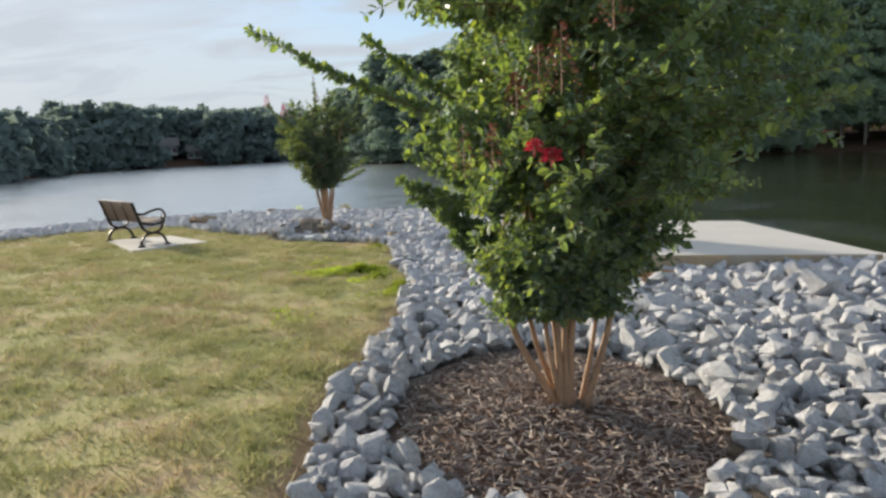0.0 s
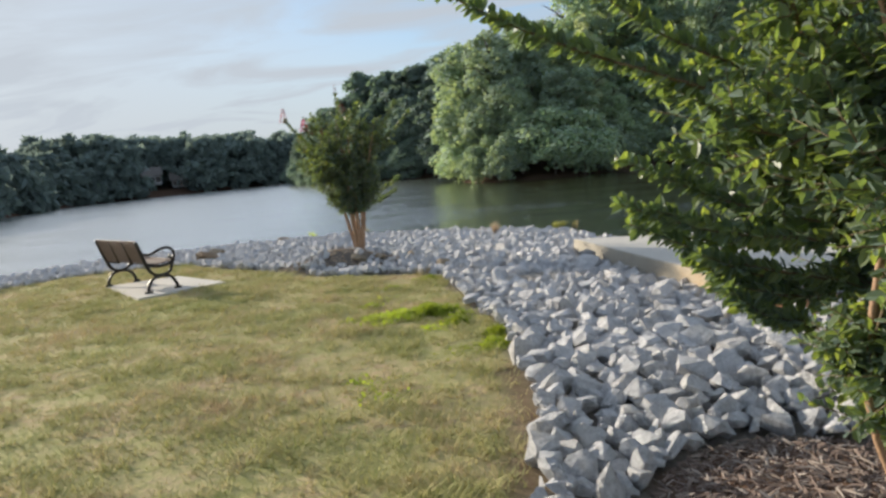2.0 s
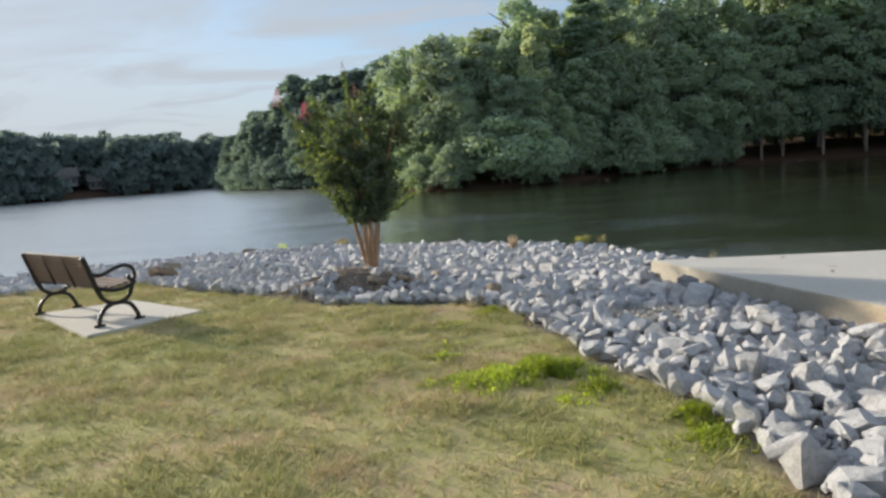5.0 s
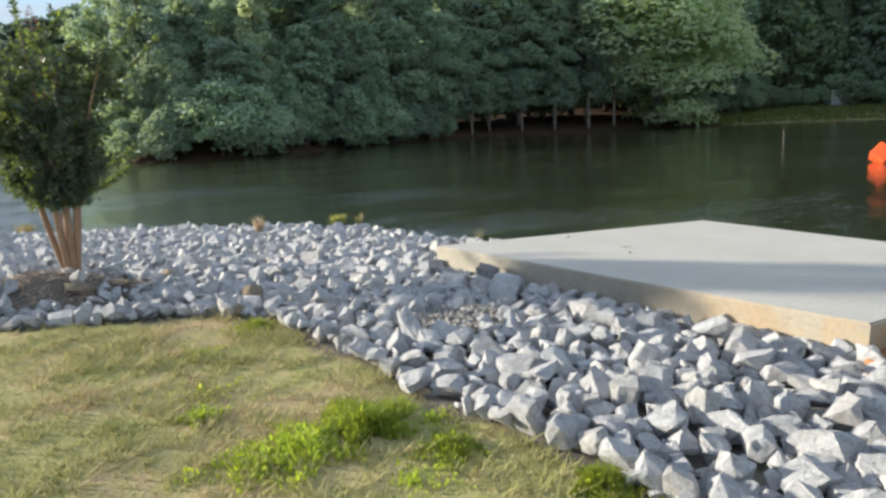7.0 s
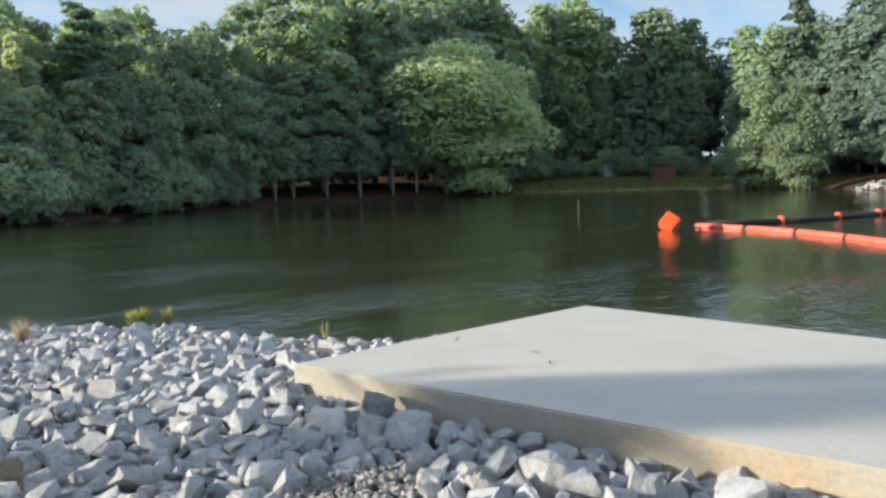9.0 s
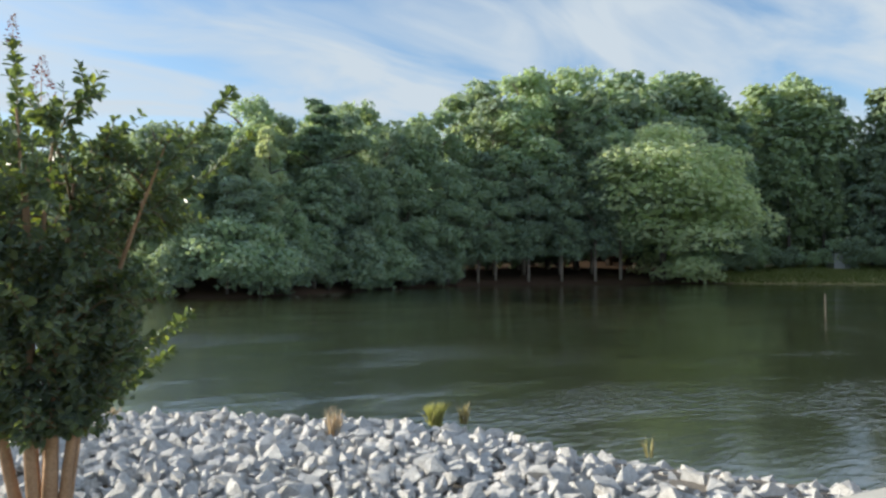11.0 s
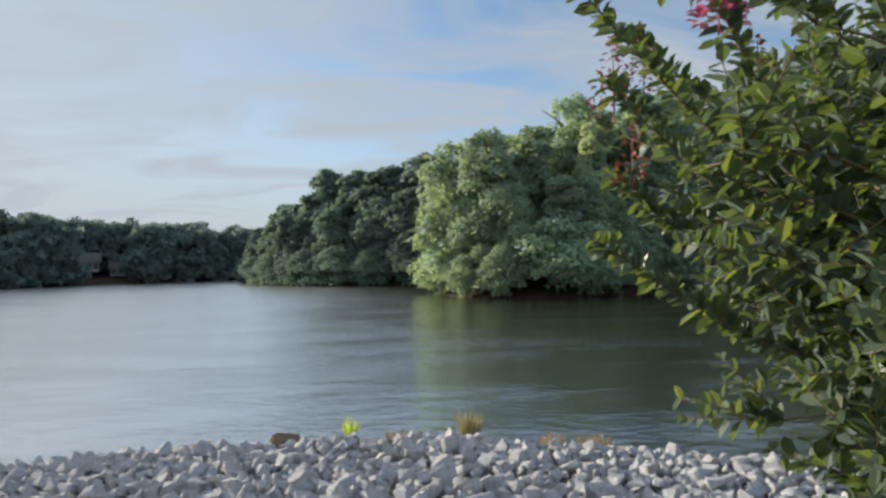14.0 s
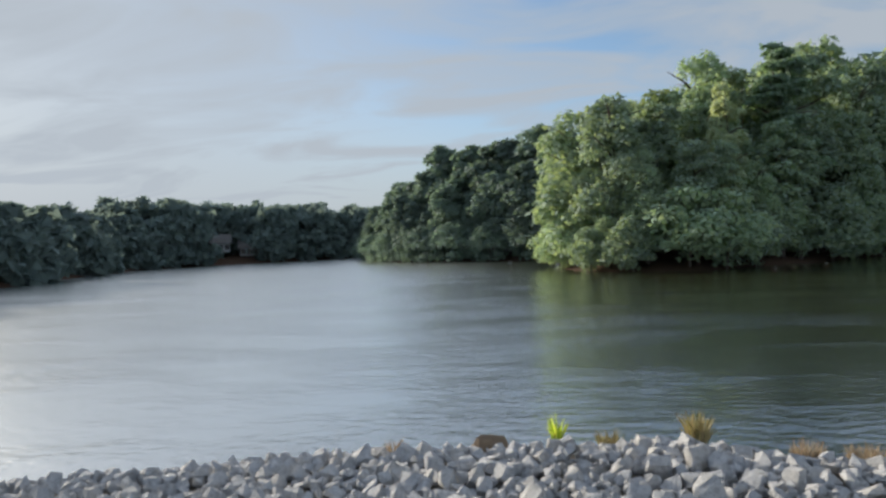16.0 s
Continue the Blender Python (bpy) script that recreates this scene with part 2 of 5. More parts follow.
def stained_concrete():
    """Cast edge of the landing: grey-buff, toned darker than the top for its shade, with ochre clay splashes, pits and
    dark run marks.
    """
    m, nt, bs = material("stained_shaded_edge")
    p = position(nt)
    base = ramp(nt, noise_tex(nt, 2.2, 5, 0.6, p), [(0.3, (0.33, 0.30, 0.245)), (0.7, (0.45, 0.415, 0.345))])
    sx = nt.nodes.new("ShaderNodeSeparateXYZ")
    link(nt, p, sx.inputs[0])
    # clay thrown up from the washout at the landing's corner
    splash = node(nt, "ShaderNodeMapRange", From_Min=11.4, From_Max=9.4, To_Min=0.0, To_Max=1.0)
    link(nt, sx.outputs["Y"], splash.inputs["Value"])
    spots = ramp(nt, noise_tex(nt, 2.6, 5, 0.6, p, 0.6), [(0.36, (0.1, 0.1, 0.1)), (0.62, (1, 1, 1))])
    c = mix(nt, mix(nt, 1.0, spots, splash.outputs[0], "MULTIPLY"), base, (0.50, 0.33, 0.15))
    pits = noise_tex(nt, 34, 4, 0.7, p)
    c = mix(nt, 0.2, c, ramp(nt, pits, [(0.3, (0.16, 0.14, 0.11)), (0.55, (0.5, 0.46, 0.39))]))
    link(nt, c, bs.inputs["Base Color"])
    bs.inputs["Roughness"].default_value = 0.92
    bump(nt, bs, pits, 0.5, 0.01)
    return m


M_GROUND = ground_material()
M_WATER = water_material()
M_STONE = stone_material("grey_granite", (0.70, 0.70, 0.725), (0.54, 0.545, 0.57), (0.69, 0.645, 0.59), 0.22)
M_FARSTONE = stone_material("sandy_granite", (0.33, 0.32, 0.30), (0.25, 0.24, 0.225), (0.36, 0.32, 0.27))
M_GRAVEL = stone_material("sandy_gravel", (0.58, 0.55, 0.51), (0.46, 0.43, 0.39), (0.60, 0.54, 0.46), 0.15)
M_BROWNSTONE = stone_material("brown_stone", (0.34, 0.235, 0.14), (0.22, 0.15, 0.09), (0.40, 0.28, 0.17), 0.08)
M_TANSTONE = stone_material("tan_stone", (0.42, 0.33, 0.22), (0.28, 0.21, 0.13), (0.48, 0.38, 0.26), 0.12)
M_DARKSTONE = stone_material("dark_granite", (0.22, 0.22, 0.23), (0.12, 0.12, 0.13), (0.25, 0.24, 0.22))
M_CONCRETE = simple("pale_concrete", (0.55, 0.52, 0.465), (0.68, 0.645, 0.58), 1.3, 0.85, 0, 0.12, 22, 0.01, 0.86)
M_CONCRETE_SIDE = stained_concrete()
M_IRON = simple("dark_cast_iron", (0.018, 0.015, 0.013), (0.035, 0.028, 0.024), 30, 0.45, 0.2, 0.3)
M_SLAT = simple("brown_weathered_slats", (0.125, 0.08, 0.06), (0.20, 0.135, 0.11), 12, 0.6, 0, 0.3)
M_BARK = simple("smooth_tan_bark", (0.29, 0.17, 0.095), (0.45, 0.29, 0.18), 9, 0.7, 0, 0.4)
M_TWIG = simple("olive_twig", (0.12, 0.09, 0.045), (0.20, 0.15, 0.08), 12, 0.7, 0, 0.2)
M_TRUNK = simple("grey_brown_bark", (0.075, 0.06, 0.048), (0.15, 0.125, 0.10), 3, 0.9, 0, 0.6)
# lighter copy of the trunk bark, with the sun's brightness painted in
M_TRUNK_SUNLIT = simple("sunlit_toned_bark", (0.20, 0.165, 0.13), (0.34, 0.29, 0.24), 3, 0.9, 0, 0.6)
M_MYRTLE = leafy("crape_myrtle_leaf", [(0.07, 0.10, 0.06), (0.085, 0.12, 0.065), (0.105, 0.145, 0.065), (0.17, 0.205, 0.07)], 0.5, 0.34, (2.0, 2.0, 0.65), 0.6)
M_PETAL = leafy("crape_myrtle_flower", [(0.60, 0.03, 0.07), (0.66, 0.08, 0.14), (0.45, 0.025, 0.05)], 0.3, 0.5, (1.2, 0.9, 1.0))
M_PLUME = leafy("dusty_pink_plume", [(0.42, 0.35, 0.39), (0.46, 0.29, 0.35), (0.42, 0.38, 0.39)], 0.35, 0.6, (1.2, 1.0, 1.0))
M_PINK = leafy("bright_pink_petals", [(0.62, 0.12, 0.24), (0.68, 0.20, 0.32), (0.55, 0.30, 0.36)], 0.35, 0.55, (1.2, 1.0, 1.0))
M_BUD = leafy("flower_buds", [(0.22, 0.085, 0.065), (0.27, 0.085, 0.075), (0.22, 0.16, 0.08)], 0.2, 0.6, (1.2, 1.0, 0.9))
# paler and cooler than foliage: haze across the cove is in the colour
M_LEAF_A = leafy("broad_leaf", [(0.205, 0.27, 0.165), (0.25, 0.315, 0.18), (0.30, 0.355, 0.185)], 0.45, 0.65, (1.5, 1.5, 1.0), 1.0)
# blue-grey leaves: the haze of distance is painted into them
M_LEAF_HAZED = leafy("far_leaf_hazed", [(0.12, 0.155, 0.145), (0.14, 0.18, 0.16), (0.16, 0.20, 0.17)], 0.5, 0.8, (1.4, 1.4, 1.3), 0.7)
# broad leaf darkened: the backlit point's shade is in the colour
M_LEAF_SHADED = leafy("shade_toned_leaf", [(0.11, 0.15, 0.115), (0.13, 0.175, 0.125), (0.15, 0.20, 0.135)], 0.42, 0.7, (1.35, 1.4, 1.1), 0.7)
M_LEAF_B = leafy("light_leaf", [(0.19, 0.25, 0.11), (0.22, 0.285, 0.125), (0.26, 0.32, 0.14)], 0.38, 0.65, (1.35, 1.3, 0.8), 0.7)
# light green raised further: sunlight on these crowns is in the colour
M_LEAF_SUNLIT = leafy("sunlit_toned_leaf", [(0.38, 0.43, 0.25), (0.43, 0.475, 0.28), (0.48, 0.52, 0.31)], 0.5, 0.65, (1.3, 1.3, 0.9), 0.8)
M_NEEDLE = leafy("pine_needles", [(0.105, 0.165, 0.09), (0.14, 0.20, 0.10), (0.17, 0.235, 0.115)], 0.42, 0.7, (1.35, 1.4, 1.1), 0.7)
M_MEADOW = leafy("meadow_blades", [(0.15, 0.19, 0.07), (0.19, 0.23, 0.085), (0.24, 0.25, 0.11)], 0.4, 0.7, (1.4, 1.4, 0.7))
M_GRASS = blade_material()
M_WEED = leafy("bright_green_weed", [(0.32, 0.40, 0.06), (0.38, 0.45, 0.075), (0.27, 0.36, 0.055), (0.44, 0.46, 0.11)], 0.5, 0.55, (1.4, 1.4, 0.6))
M_STRAW = leafy("dry_grass", [(0.42, 0.36, 0.20), (0.36, 0.34, 0.14), (0.46, 0.40, 0.25)], 0.3, 0.7, (1.2, 1.1, 0.8))
M_YELLOWGRASS = leafy("yellow_green_grass", [(0.50, 0.50, 0.17), (0.56, 0.55, 0.24), (0.44, 0.46, 0.14)], 0.35, 0.7, (1.2, 1.2, 0.7))
M_RUSTGRASS = leafy("rusty_dry_grass", [(0.44, 0.37, 0.27), (0.50, 0.43, 0.32), (0.40, 0.33, 0.24)], 0.3, 0.7, (1.2, 1.0, 0.8))
M_CHIP = leafy("mulch_chips", [(0.13, 0.095, 0.078), (0.22, 0.165, 0.135), (0.16, 0.12, 0.10), (0.36, 0.31, 0.27), (0.12, 0.088, 0.075)], 0.0, 0.85)
M_PINESTRAW = leafy("tan_litter", [(0.44, 0.34, 0.25), (0.52, 0.42, 0.31), (0.34, 0.25, 0.18), (0.56, 0.48, 0.38)], 0.0, 0.85)
M_CLAY = simple("orange_clay", (0.32, 0.15, 0.06), (0.45, 0.24, 0.11), 6, 0.95, 0, 0.6)
M_ORANGE = simple("orange_plastic", (0.72, 0.10, 0.055), (0.82, 0.16, 0.10), 2, 0.5, 0, 0.05)
M_BUOY = simple("bright_orange_buoy_plastic", (0.85, 0.10, 0.02), (0.9, 0.14, 0.03), 2, 0.45, 0, 0.05)
M_RUBBER = simple("black_rubber", (0.02, 0.018, 0.016), (0.04, 0.035, 0.03), 5, 0.7, 0, 0.2)
M_WALL = simple("pale_house_wall", (0.38, 0.385, 0.39), (0.48, 0.48, 0.48), 0.5, 0.8, 0, 0.1)
M_ROOF = simple("grey_roof", (0.12, 0.11, 0.11), (0.2, 0.19, 0.18), 0.5, 0.9, 0, 0.2)
M_BRICK = simple("reddish_brown_boards", (0.20, 0.10, 0.07), (0.28, 0.15, 0.10), 1, 0.85, 0, 0.2)
M_GLASS = simple("dark_window_glass", (0.02, 0.025, 0.03), (0.03, 0.035, 0.04), 0.5, 0.08, 0, 0.0)
M_POST = simple("weathered_post", (0.10, 0.09, 0.08), (0.16, 0.145, 0.125), 4, 0.85, 0, 0.3)


# ---- mesh helpers ----
def mesh_of(name, verts, faces, mat, smooth=False):
    me = bpy.data.meshes.new(name)
    me.from_pydata([tuple(v) for v in verts] if not isinstance(verts, np.ndarray) else verts.tolist(), [],
                   faces if not isinstance(faces, np.ndarray) else faces.tolist())
    me.materials.append(mat)
    if smooth:
        me.polygons.foreach_set("use_smooth", [True] * len(me.polygons))
    me.update()
    return me


def part(name, bm, mat, parent, label="", smooth=False):
    """One mesh object under a thing, from a bmesh or from (verts, faces)."""
    if isinstance(bm, tuple):
        me = mesh_of(name, bm[0], bm[1], mat, smooth)
    else:
        me = bpy.data.meshes.new(name)
        bm.to_mesh(me)
        bm.free()
        me.materials.append(mat)
        if smooth:
            me.polygons.foreach_set("use_smooth", [True] * len(me.polygons))
    ob = new(name, me)
    ob.parent = parent
    if label:
        tagged(ob, label)
    return ob


def thing(name, label, category, m=None, group="", kind=""):
    ob = tagged(new(name), label, category, group, kind)
    ob.empty_display_size = 0.1
    if m is not None:
        ob.matrix_basis = m
    return ob


def box_bm(sx, sy, sz, m=Matrix(), bev=0.0, seg=2):
    bm = bmesh.new()
    bmesh.ops.create_cube(bm, size=1, matrix=Matrix.Diagonal((sx, sy, sz, 1)))
    if bev:
        bmesh.ops.bevel(bm, geom=bm.edges[:], offset=bev, segments=seg, affect="EDGES", profile=0.5)
    bmesh.ops.transform(bm, matrix=m, verts=bm.verts)
    return bm


def tube(pts, radii, sides=6, flat=1.0):
    """Verts and faces of a tapered, closed tube along points."""
    pts = [Vector(p) for p in pts]
    verts, faces = [], []
    ref = Vector((0.3, 0.9, 0.2))
    for i, p in enumerate(pts):
        d = (pts[min(i + 1, len(pts) - 1)] - pts[max(i - 1, 0)]).normalized()
        u = d.cross(ref)
        if u.length < 1e-3:
            u = d.cross(Vector((1, 0, 0)))
        u.normalize()
        v = d.cross(u)
        for k in range(sides):
            a = 2 * math.pi * k / sides
            verts.append(tuple(p + radii[i] * (u * math.cos(a) + v * math.sin(a) * flat)))
    for i in range(len(pts) - 1):
        for k in range(sides):
            a, b = i * sides + k, i * sides + (k + 1) % sides
            faces.append((a, b, b + sides, a + sides))
    n = len(verts)
    verts += [tuple(pts[0]), tuple(pts[-1])]
    for k in range(sides):
        faces.append((n, (k + 1) % sides, k))
        faces.append((n + 1, (len(pts) - 1) * sides + k, (len(pts) - 1) * sides + (k + 1) % sides))
    return verts, faces


def join(*soups):
    verts, faces = [], []
    for v, f in soups:
        n = len(verts)
        verts += list(v)
        faces += [tuple(i + n for i in face) for face in f]
    return verts, faces


def curve(points, steps=6):
    """Catmull-Rom points through the given ones."""
    p = [Vector(q) for q in points]
    p = [p[0] * 2 - p[1]] + p + [p[-1] * 2 - p[-2]]
    out = []
    for i in range(1, len(p) - 2):
        for s in range(steps):
            t = s / steps
            out.append(0.5 * (2 * p[i] + (p[i + 1] - p[i - 1]) * t + (2 * p[i - 1] - 5 * p[i] + 4 * p[i + 1] - p[i + 2]) * t * t
                              + (3 * p[i] - p[i - 1] - 3 * p[i + 1] + p[i + 2]) * t ** 3))
    return out + [p[-2]]


# ---- plan ----
WATER_Z = -1.0
LAKE = [(-120, -80), (-60, -30), (-30, 0), (-18, 12), (-14, 17), (-12, 20), (-10.2, 22.0), (-7, 22.6), (-3, 22.5), (-0.1, 21.0),
        (2.2, 18.7), (3.2, 16.9), (4.2, 15.3), (5.6, 14.7), (6.4, 12.5), (6.8, 6), (8.5, -5), (20, -40), (60, -70), (95, -40), (88, 0), (82, 19), (100, 29.5),
        (117, 38), (128, 56), (126, 70), (112, 82), (100, 88), (83, 91), (60, 97), (40, 89), (22, 75.5), (12.5, 68.6), (6.3, 72.8), (3.8, 80),
        (6, 100), (7, 115), (-4, 124), (-18, 140), (-27, 165), (-30, 185), (-20, 230), (10, 290), (-34, 245), (-52, 205)]
LAKE += [(-66, 190), (-76, 165), (-72, 140), (-64, 114), (-56, 92), (-60, 60), (-80, 30), (-150, -20)]
LAWN = [(-18, 10), (-12, 13.5), (-9.5, 15.7), (-8.8, 16.6), (-7.66, 17.1), (-6.45, 17.1), (-5.4, 15.9), (-4.45, 14.95), (-3.4, 13.8), (-2.7, 13.5),
        (-1.95, 13.2), (-1.57, 12.75), (-1.45, 11.7), (-1.35, 10.6), (-1.15, 9.5), (-1.2, 8.4), (-1.25, 7.4), (-1.6, 5.7), (-1.55, 4.6),
        (-1.35, 4.0), (-0.6, 3.7), (0.6, 3.5), (1.6, 3.2), (4, 2), (9, -3), (12, -30), (-60, -60), (-60, -20), (-30, 0)]
MULCH = ((-0.22, 5.6), 0.87, 1.15)
MULCH_FAR = ((-3.05, 14.6), 0.98, 0.58)
GRAVEL = ((-0.48, 11.8), 0.46, 0.36)
SLAB = [(0.47, 13.53, 0.24), (4.48, 13.41, 0.09), (4.50, 9.60, 0.09), (1.02, 9.52, 0.24)]


def inside(poly, x, y):
    x, y = np.asarray(x, float), np.asarray(y, float)
    hit = np.zeros(x.shape, bool)
    for (x0, y0), (x1, y1) in zip(poly, poly[1:] + poly[:1]):
        if y0 != y1:
            hit ^= ((y0 > y) != (y1 > y)) & (x < (x1 - x0) * (y - y0) / (y1 - y0) + x0)
    return hit


def away(poly, x, y, closed=True):
    """Distance to a polygon's outline."""
    x, y = np.asarray(x, float), np.asarray(y, float)
    best = np.full(x.shape, 1e9)
    for (x0, y0), (x1, y1) in zip(poly, poly[1:] + poly[:1] if closed else poly[1:]):
        dx, dy = x1 - x0, y1 - y0
        t = np.clip(((x - x0) * dx + (y - y0) * dy) / (dx * dx + dy * dy), 0, 1)
        best = np.minimum(best, np.hypot(x - x0 - t * dx, y - y0 - t * dy))
    return best


def ellipse(spec, x, y):
    (cx, cy), rx, ry = spec
    return np.hypot((np.asarray(x) - cx) / rx, (np.asarray(y) - cy) / ry)


def wave(x, y, s):
    return np.sin(x * s + 1.3 * np.sin(y * s * 0.7)) * np.cos(y * s * 0.9 + 0.8 * np.sin(x * s * 0.6))


def ground_z(x, y):
    x, y = np.asarray(x, float), np.asarray(y, float)
    d = away(LAKE, x, y) * np.where(inside(LAKE, x, y), -1, 1)
    near = (x < 40) & (y < 40) & (x > -60)
    reach = 2.1 + 0.3 * np.clip((-4.5 - x) / 3, 0, 1)
    z_near = np.where(d > reach, 0.0, -1 + d / reach)
    z_far = np.where(d < 3, -1 + 0.32 * d, 0.0 + 0.11 * np.minimum(d - 3, 90))
    z = np.where(d < 0, np.maximum(-3, -1 + 0.4 * d), np.where(near, z_near, z_far))
    lawn = inside(LAWN, x, y)
    z = z + np.where(near & lawn & (d > 0), 0.018 * wave(x, y, 0.9) + 0.008 * wave(x, y, 3.1), 0)
    z = z - np.where(near & ~lawn & (d > 0), 0.05 * np.clip(away(LAWN, x, y) / 0.3, 0, 1), 0)
    z = z - np.where(near & ~lawn & (d > 0), 0.04 * np.clip((y - 15.5) / 2.5, 0, 1) * np.clip((0.5 - x) / 2, 0, 1), 0)
    for spec, h in ((MULCH, 0.10), (MULCH_FAR, 0.33)):
        r = ellipse(spec, x, y)
        z = np.where(r < 1.25, z + h * np.clip(1.25 - r, 0, 1) ** 1.2, z)
    return z


def gz(x, y):
    return float(ground_z(np.array([x]), np.array([y]))[0])


# ---- ground and water ----
def build_ground():
    def axis(a, b, fine, lo, hi):
        near = np.arange(a, b + 1e-6, fine)
        mid_l, mid_h = np.arange(lo, a - 0.5, 4.0), np.arange(b + 2, hi + 1, 4.0)
        far = np.array([700.0, 1100, 1800, 2800])
        return np.concatenate([-far[::-1], mid_l, near, mid_h, far])
    xs, ys = axis(-12, 8, 0.16, -190, 190), axis(-1, 24, 0.16, -110, 330)
    gx, gy = np.meshgrid(xs, ys)
    x, y = gx.ravel(), gy.ravel()
    z = ground_z(x, y)
    w, h = len(xs), len(ys)
    i = (np.arange(h - 1)[:, None] * w + np.arange(w - 1)).ravel()
    faces = np.stack([i, i + 1, i + w + 1, i + w], 1)
    me = mesh_of("ground", np.stack([x, y, z], 1), faces, M_GROUND, True)
    lawn = np.maximum(inside(LAWN, x, y), 0.65 * ((x > 105) & (y > 55) & (y < 110)))
    near = (x < 40) & (y < 40) & (x > -60)
    mul = ellipse(MULCH, x, y) < 1.05
    edge = away(LAWN, x, y)
    bare = np.where(inside(LAWN, x, y) & (y < 8.6) & (x > -4), np.clip(1.1 - edge / 0.26, 0, 1) * 0.9, 0)
    mul = np.maximum(mul, bare)
    mul = np.maximum(mul, 0.08 * np.clip((1.15 - ellipse(MULCH_FAR, x, y)) / 0.3, 0, 1))
    col = np.zeros((len(x), 4), np.float32)
    col[:, 0], col[:, 1], col[:, 2], col[:, 3] = lawn, near & ~inside(LAWN, x, y), mul, 1
    layer = me.color_attributes.new("zone", "FLOAT_COLOR", "POINT")
    layer.data.foreach_set("color", col.ravel())
    tagged(new("ground", me), "dry mown lawn and soil bank falling to the lake", "ground", kind="structure")


build_ground()
wv = [(-900, -500), (900, -500), (900, 1200), (-900, 1200)]
tagged(new("water", mesh_of("water", [(x, y, WATER_Z) for x, y in wv], [(0, 1, 2, 3)], M_WATER)),
       "dark green lake water with fine ripples", "water", kind="structure")

# concrete landing
def build_slab():
    top = [Vector(p) for p in SLAB]
    bm = bmesh.new()
    a = [bm.verts.new(p) for p in top]
    b = [bm.verts.new(p - Vector((0, 0, 0.42))) for p in top]
    bm.faces.new(a[::-1])
    bm.faces.new(b)
    for i in range(4):
        bm.faces.new((a[i], a[(i + 1) % 4], b[(i + 1) % 4], b[i]))
    bmesh.ops.recalc_face_normals(bm, faces=bm.faces[:])
    bmesh.ops.bevel(bm, geom=[e for e in bm.edges if all(v.co.z > 0 for v in e.verts)], offset=0.012, segments=2, affect="EDGES")
    me = bpy.data.meshes.new("landing")
    bm.to_mesh(me)
    bm.free()
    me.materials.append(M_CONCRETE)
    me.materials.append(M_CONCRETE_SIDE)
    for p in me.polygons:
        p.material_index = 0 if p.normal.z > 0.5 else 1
    tagged(new("concrete_landing", me), "thick pale concrete slab set among grey stones", "slab", kind="structure")


build_slab()


def fallen_leaf(x, y, z, size, turn):
    me = mesh_of("fallen_leaf", [(-size, 0, 0.004), (0, -size * 0.4, 0), (size, 0, 0.012), (0, size * 0.4, 0.006), (-size * 1.6, 0.004, 0.004), (-size * 1.6, -0.004, 0.004)],
                 [(0, 1, 2), (0, 2, 3), (0, 4, 5)], M_BROWNSTONE)
    ob = tagged(new("fallen_leaf", me), "small dry brown leaf on the concrete slab", "leaf")
    ob.matrix_basis = pose(x, y, z, 0, 0, turn)


fallen_leaf(1.97, 12.37, 0.193, 0.055, 120)
fallen_leaf(1.74, 12.08, 0.203, 0.04, 40)
fallen_leaf(1.96, 13.2, 0.190, 0.035, 10)


# ---- bench and its pad ----
def build_pad():
    corners = [Vector(p) for p in ((-7.0, 14.83, 0.03), (-5.83, 13.22, 0.03), (-4.83, 14.07, 0.03), (-5.95, 15.3, 0.03))]
    bm = bmesh.new()
    a = [bm.verts.new(p) for p in corners]
    b = [bm.verts.new(p - Vector((0, 0, 0.14))) for p in corners]
    bm.faces.new(a)
    bm.faces.new(b[::-1])
    for i in range(4):
        bm.faces.new((a[i], a[(i + 1) % 4], b[(i + 1) % 4], b[i]))
    bmesh.ops.recalc_face_normals(bm, faces=bm.faces[:])
    bmesh.ops.bevel(bm, geom=[e for e in bm.edges if all(v.co.z > 0 for v in e.verts)], offset=0.008, segments=2, affect="EDGES")
    me = bpy.data.meshes.new("bench_pad")
    bm.to_mesh(me)
    bm.free()
    me.materials.append(M_CONCRETE)
    tagged(new("bench_pad", me), "pale concrete pad in the lawn under a bench", "slab", kind="structure")


